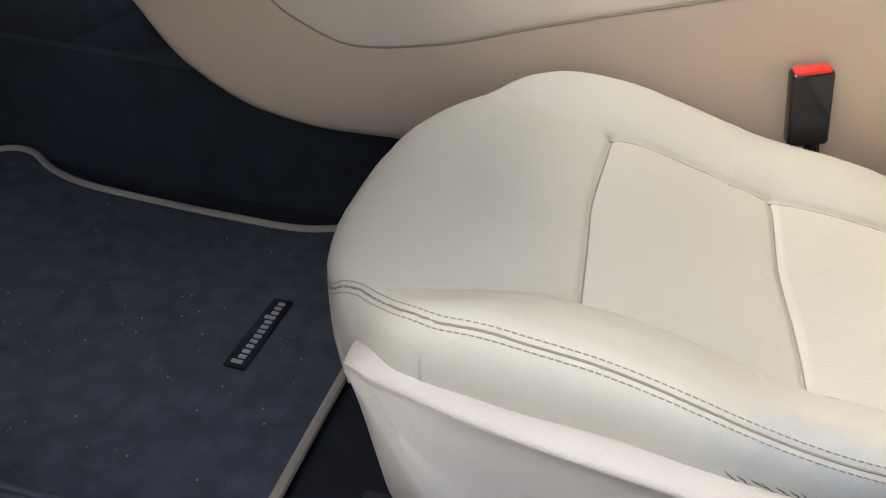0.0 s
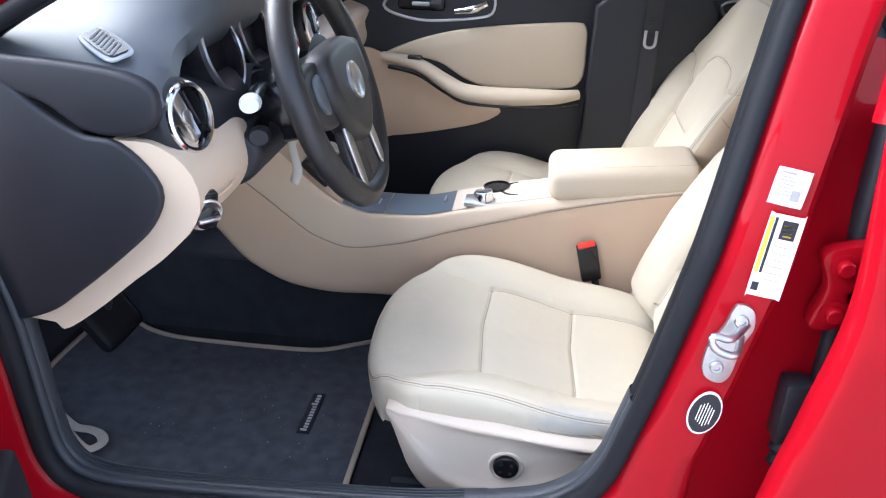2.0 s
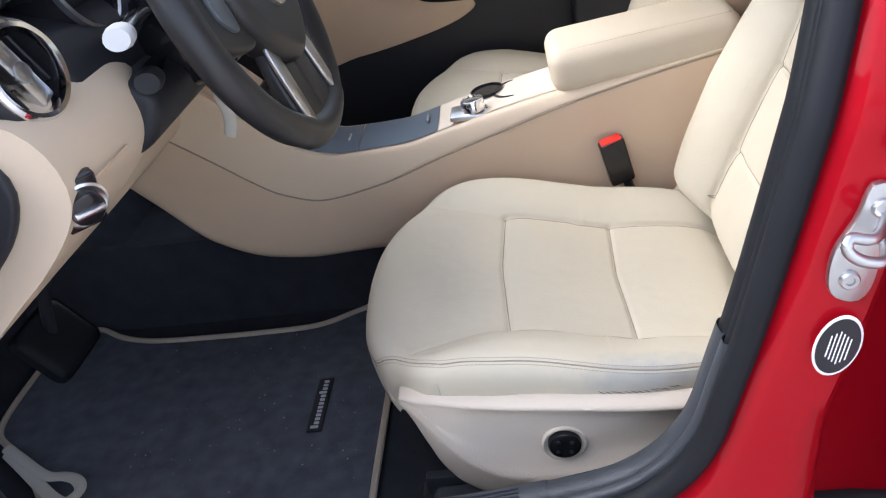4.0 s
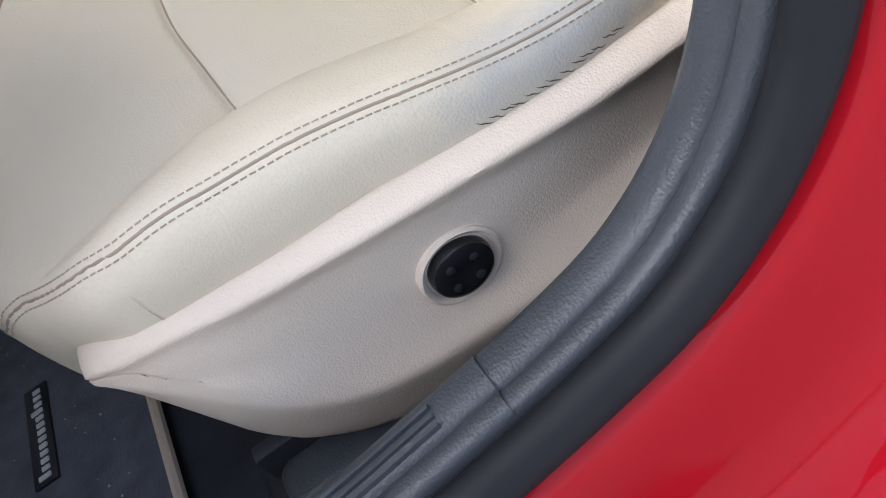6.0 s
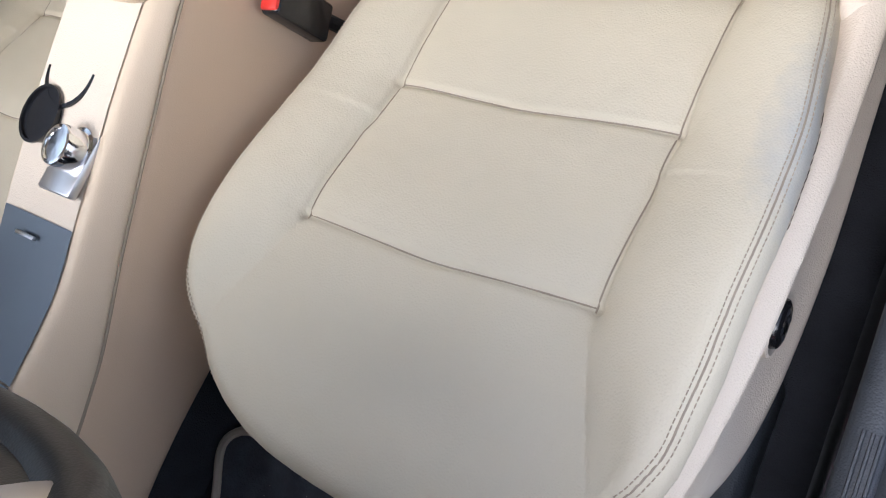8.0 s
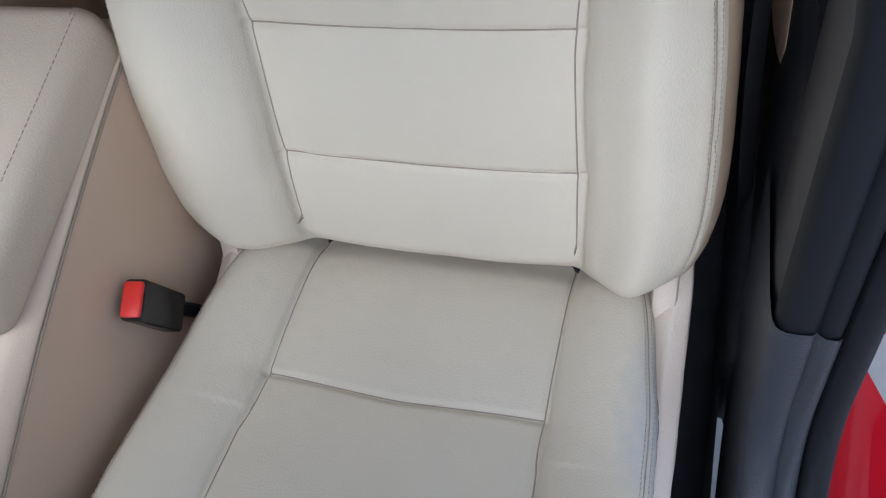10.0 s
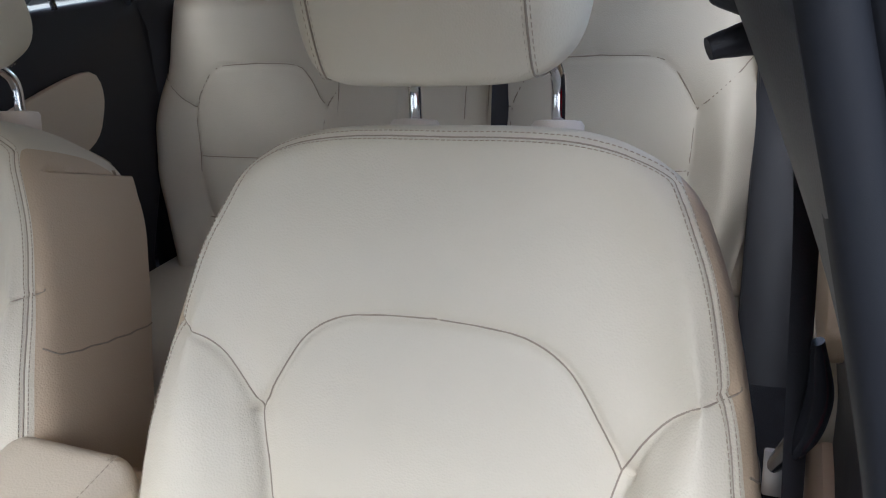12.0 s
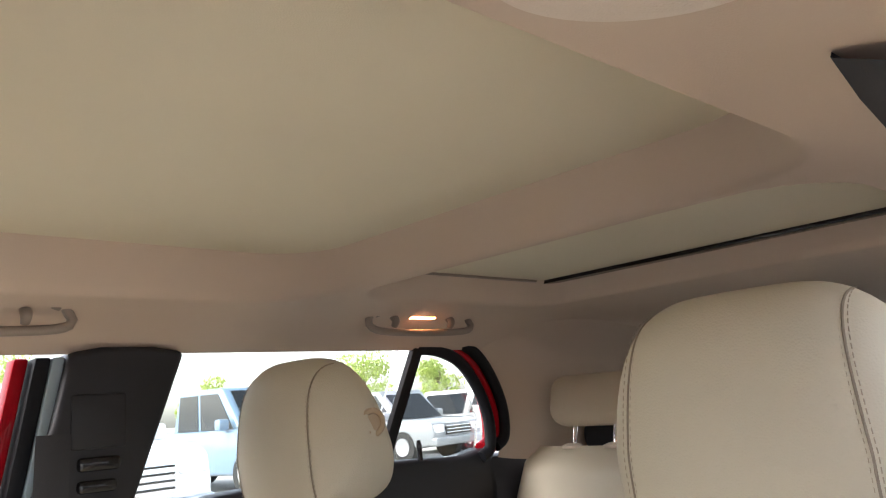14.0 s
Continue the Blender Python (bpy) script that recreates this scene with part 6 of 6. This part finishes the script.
adj.matrix_basis = pose(0.110, -0.240, 0.934, 12, 10, -35) @ Matrix.Diagonal((0.7, 1.3, 0.42, 1))
part("belt_guide", tube([(0.108, -0.218, 0.908), (0.112, -0.228, 0.910), (0.120, -0.248, 0.910), (0.128, -0.268, 0.885), (0.130, -0.28, 0.86)], [0.007, 0.011, 0.012, 0.011, 0.009], 24, 12, flat=0.9), BLACK, db, "black belt guide loop")
part("belt_tongue", tube([(0.128, -0.270, 0.622), (0.112, -0.286, 0.665), (0.104, -0.290, 0.70), (0.106, -0.286, 0.735)], [0.009, 0.015, 0.013, 0.006], 24, 12, flat=0.6), GLOSS, db, "black belt tongue")
part("steel_plate", box(0.129, 0.134, -0.280, -0.262, 0.590, 0.63, 0.002), STEEL, db, "steel tongue plate")

# ---- outside: the car park ----
GROUND_Z = -0.34
rows = [[(x, y, GROUND_Z) for y in np.linspace(-300, 300, 13)] for x in np.linspace(-300, 300, 13)]
ASPHALT = mat("pale_worn_asphalt", (0.38, 0.365, 0.345), 0.9, grain=0.01, grain_size=0.02, var=0.25, var_size=1.5)
part("ground", grid(np.array(rows)), ASPHALT, None)
tagged(bpy.data.objects["ground"], "pale worn asphalt car park", "car park", kind="structure")
CARGLASS = mat("dark_car_glass", (0.03, 0.035, 0.04), 0.08, var=0.1)
TYRE = mat("tyre_rubber", (0.02, 0.02, 0.02), 0.85, grain=0.002, grain_size=0.01)


def vehicle(name, label, x, y, turn, color, pickup=False, length=5.0, height=1.75, chrome=False):
    """A parked car seen far off: body, cab, glass, wheels, lamps and grille. Its nose points along its own -x."""
    v = thing(name, label, "pickup truck" if pickup else "car")
    paint = mat(name + "_paint", color, 0.3, coat=0.8, var=0.05, var_size=0.5)
    L, W = length / 2, 0.95
    hood = 1.10 if pickup else 0.98
    side = [(-L, 0.42), (-L - 0.02, 0.70), (-L + 0.05, hood - 0.08), (-L + 0.25, hood), (-L + 1.25, hood + 0.06), (L - 0.1, hood + 0.04), (L, hood - 0.1), (L, 0.45), (L - 0.4, 0.35), (-L + 0.4, 0.35)]
    part("body", plate(side, "y", -W, W, 0.07, 3), paint, v)
    if pickup:
        cab = [(-L + 1.15, hood), (-L + 1.75, height), (-L + 3.05, height), (-L + 3.30, hood)]
    else:
        cab = [(-L + 1.05, hood), (-L + 1.75, height), (L - 0.75, height - 0.03), (L - 0.08, hood)]
    part("cabin", plate(cab, "y", -W + 0.10, W - 0.10, 0.08, 3), paint, v)
    (a, _), (b, top), (c, _), (d, _) = cab
    mid = (b + c) / 2
    for s in (-1, 1):
        for q in ([(a + 0.25, hood + 0.06), (b + 0.08, top - 0.10), (mid - 0.04, top - 0.10), (mid - 0.04, hood + 0.06)], [(mid + 0.04, hood + 0.06), (mid + 0.04, top - 0.10), (c - 0.05, top - 0.10), (d - 0.22, hood + 0.06)]):
            part("side_window", plate(q, "y", s * (W - 0.10) - 0.012, s * (W - 0.10) + 0.012, 0), CARGLASS, v)
    ws = bmesh.new()
    vs = [ws.verts.new(p) for p in ((a - 0.015, -W + 0.2, hood + 0.06), (a - 0.015, W - 0.2, hood + 0.06), (b - 0.05, W - 0.28, top - 0.06), (b - 0.05, -W + 0.28, top - 0.06))]
    f = ws.faces.new(vs)
    bmesh.ops.solidify(ws, geom=[f], thickness=0.03)
    part("windscreen", ws, CARGLASS, v)
    part("grille", box(-L - 0.04, -L + 0.02, -0.5, 0.5, 0.62, hood - 0.14, 0.02), CHROME if chrome else GLOSS, v)
    for k in range(4):
        part("grille_bar", box(-L - 0.055, -L - 0.02, -0.48, 0.48, 0.66 + k * 0.075, 0.685 + k * 0.075, 0.006), CHROME if not chrome else GLOSS, v)
    part("bumper", box(-L - 0.10, -L + 0.15, -W, W, 0.38, 0.58, 0.05, 3), CHROME if pickup else paint, v)
    for s in (-1, 1):
        part("headlamp", box(-L - 0.035, -L + 0.10, s * 0.72 - 0.17, s * 0.72 + 0.17, hood - 0.30, hood - 0.12, 0.03), WHITE, v)
        part("door_mirror", box(a + 0.25, a + 0.42, s * (W + 0.10) - 0.12, s * (W + 0.10) + 0.10, hood + 0.05, hood + 0.25, 0.04), paint, v)
        for wx in (-L + 0.95, L - 1.0):
            w = part("wheel", lathe([(0.20, 0.0), (0.36, 0.01), (0.385, 0.05), (0.385, 0.19), (0.36, 0.23), (0.22, 0.235), (0.20, 0.20), (0.001, 0.19)], Matrix.Translation((wx, s * (W - 0.22), 0.385)) @ Matrix.Rotation(radians(-90 * s), 4, "X"), 28), TYRE, v)
            part("rim", lathe([(0.21, 0.20), (0.21, 0.245), (0.05, 0.235), (0.001, 0.235)], Matrix.Translation((wx, s * (W - 0.22), 0.385)) @ Matrix.Rotation(radians(-90 * s), 4, "X"), 20), SILVER, w)
    v.matrix_basis = pose(x, y, GROUND_Z, 0, 0, turn)
    return v


def leaf_cloud(bm, c, r, rng, n):
    for _ in range(n):
        d = Vector((rng.gauss(0, 1), rng.gauss(0, 1), rng.gauss(0, 1)))
        d.normalize()
        p = Vector(c) + Vector((d.x * r[0], d.y * r[1], d.z * r[2])) * rng.uniform(0.55, 1.05)
        s = rng.uniform(0.16, 0.36)
        q = Euler((rng.uniform(0, 6), rng.uniform(0, 6), rng.uniform(0, 6))).to_matrix()
        vs = [bm.verts.new(p + q @ Vector(k) * s) for k in ((-0.5, 0, 0), (0, -0.28, 0.05), (0.5, 0, 0), (0, 0.28, 0.05))]
        bm.faces.new(vs)


LEAF = mat("spring_leaves", (0.20, 0.27, 0.06), 0.6, var=0.35, var_size=0.6)
lt = LEAF.node_tree
ltr, lmx = lt.nodes.new("ShaderNodeBsdfTranslucent"), lt.nodes.new("ShaderNodeMixShader")
ltr.inputs[0].default_value, lmx.inputs[0].default_value = (0.55, 0.62, 0.22, 1), 0.55
lt.links.new(lt.nodes["Principled BSDF"].outputs[0], lmx.inputs[1]), lt.links.new(ltr.outputs[0], lmx.inputs[2])
lt.links.new(lmx.outputs[0], lt.nodes["Material Output"].inputs[0])
BARK = mat("bark", (0.12, 0.09, 0.07), 0.9, grain=0.01, grain_size=0.05, var=0.3, var_size=0.2)


def tree(x, y, h, seed):
    rng = random.Random(seed)
    t = thing("tree", "green spring tree at the edge of the car park", "tree", "trees round the car park")
    trunk = part("trunk", tube([(0, 0, -0.1), (0.1, 0.05, h * 0.25), (0.0, 0.1, h * 0.55), (0.1, 0.0, h * 0.8)], [0.24, 0.17, 0.10, 0.04], 20, 10), BARK, t)
    bm = bmesh.new()
    for k in range(13):
        a, e = rng.uniform(0, 6.28), rng.uniform(0.35, 1.0)
        rr = h * 0.30 * (1.2 - e * 0.7)
        c = (math.cos(a) * rr, math.sin(a) * rr, h * e * 0.92)
        part("limb", tube([(0.03, 0.03, h * e * 0.45), (c[0] * 0.5, c[1] * 0.5, c[2] * 0.85), c], [0.07, 0.04, 0.015], 8, 6), BARK, trunk) if k < 6 else None
        leaf_cloud(bm, c, (h * 0.19, h * 0.19, h * 0.14), rng, 170)
    part("crown", bm, LEAF, t, smooth=0)
    t.matrix_basis = pose(x, y, GROUND_Z, 0, 0, rng.uniform(0, 360))
    return t

vehicle("white_pickup", "white pickup truck with a chrome grille, parked nose towards us", 2.6, 10.8, 95, (0.75, 0.76, 0.77), True, 5.6, 1.92, True)
vehicle("blue_pickup", "blue grey pickup truck parked beyond the white one", 7.2, 14.5, 100, (0.12, 0.19, 0.27), True, 5.6, 1.92)
vehicle("silver_suv", "silver estate car parked across the car park", 16.5, 17.5, 20, (0.50, 0.49, 0.47), False, 4.7, 1.72)
vehicle("grey_suv", "grey off-road car parked in the row", 12.5, 16.0, 100, (0.22, 0.23, 0.24), False, 4.5, 1.75)
vehicle("white_van", "white car parked far behind the rear window", 15.5, 1.5, 60, (0.78, 0.78, 0.78), False, 4.8, 1.8)
vehicle("silver_car", "silver car parked far behind the rear window", 17.0, -1.8, 80, (0.55, 0.56, 0.58), False, 4.6, 1.5)
for k in range(26):
    a = radians(-25 + k * 5.6)
    r = 62 + 9 * math.sin(k * 2.7)
    tree(r * math.cos(a), r * math.sin(a), 5.4 + 1.3 * math.sin(k * 1.9), 100 + k)
post = thing("lamp_post", "white metal lamp post in the car park", "lamp post")
part("pole", tube([(0, 0, 0), (0, 0, 3.5), (0, 0, 7.5)], [0.11, 0.09, 0.07], 12, 14), WHITE, post)
part("lamp_head", box(-0.25, 0.25, -0.12, 0.12, 7.45, 7.6, 0.04), WHITE, post)
post.matrix_basis = pose(12.6, 15.6, GROUND_Z)
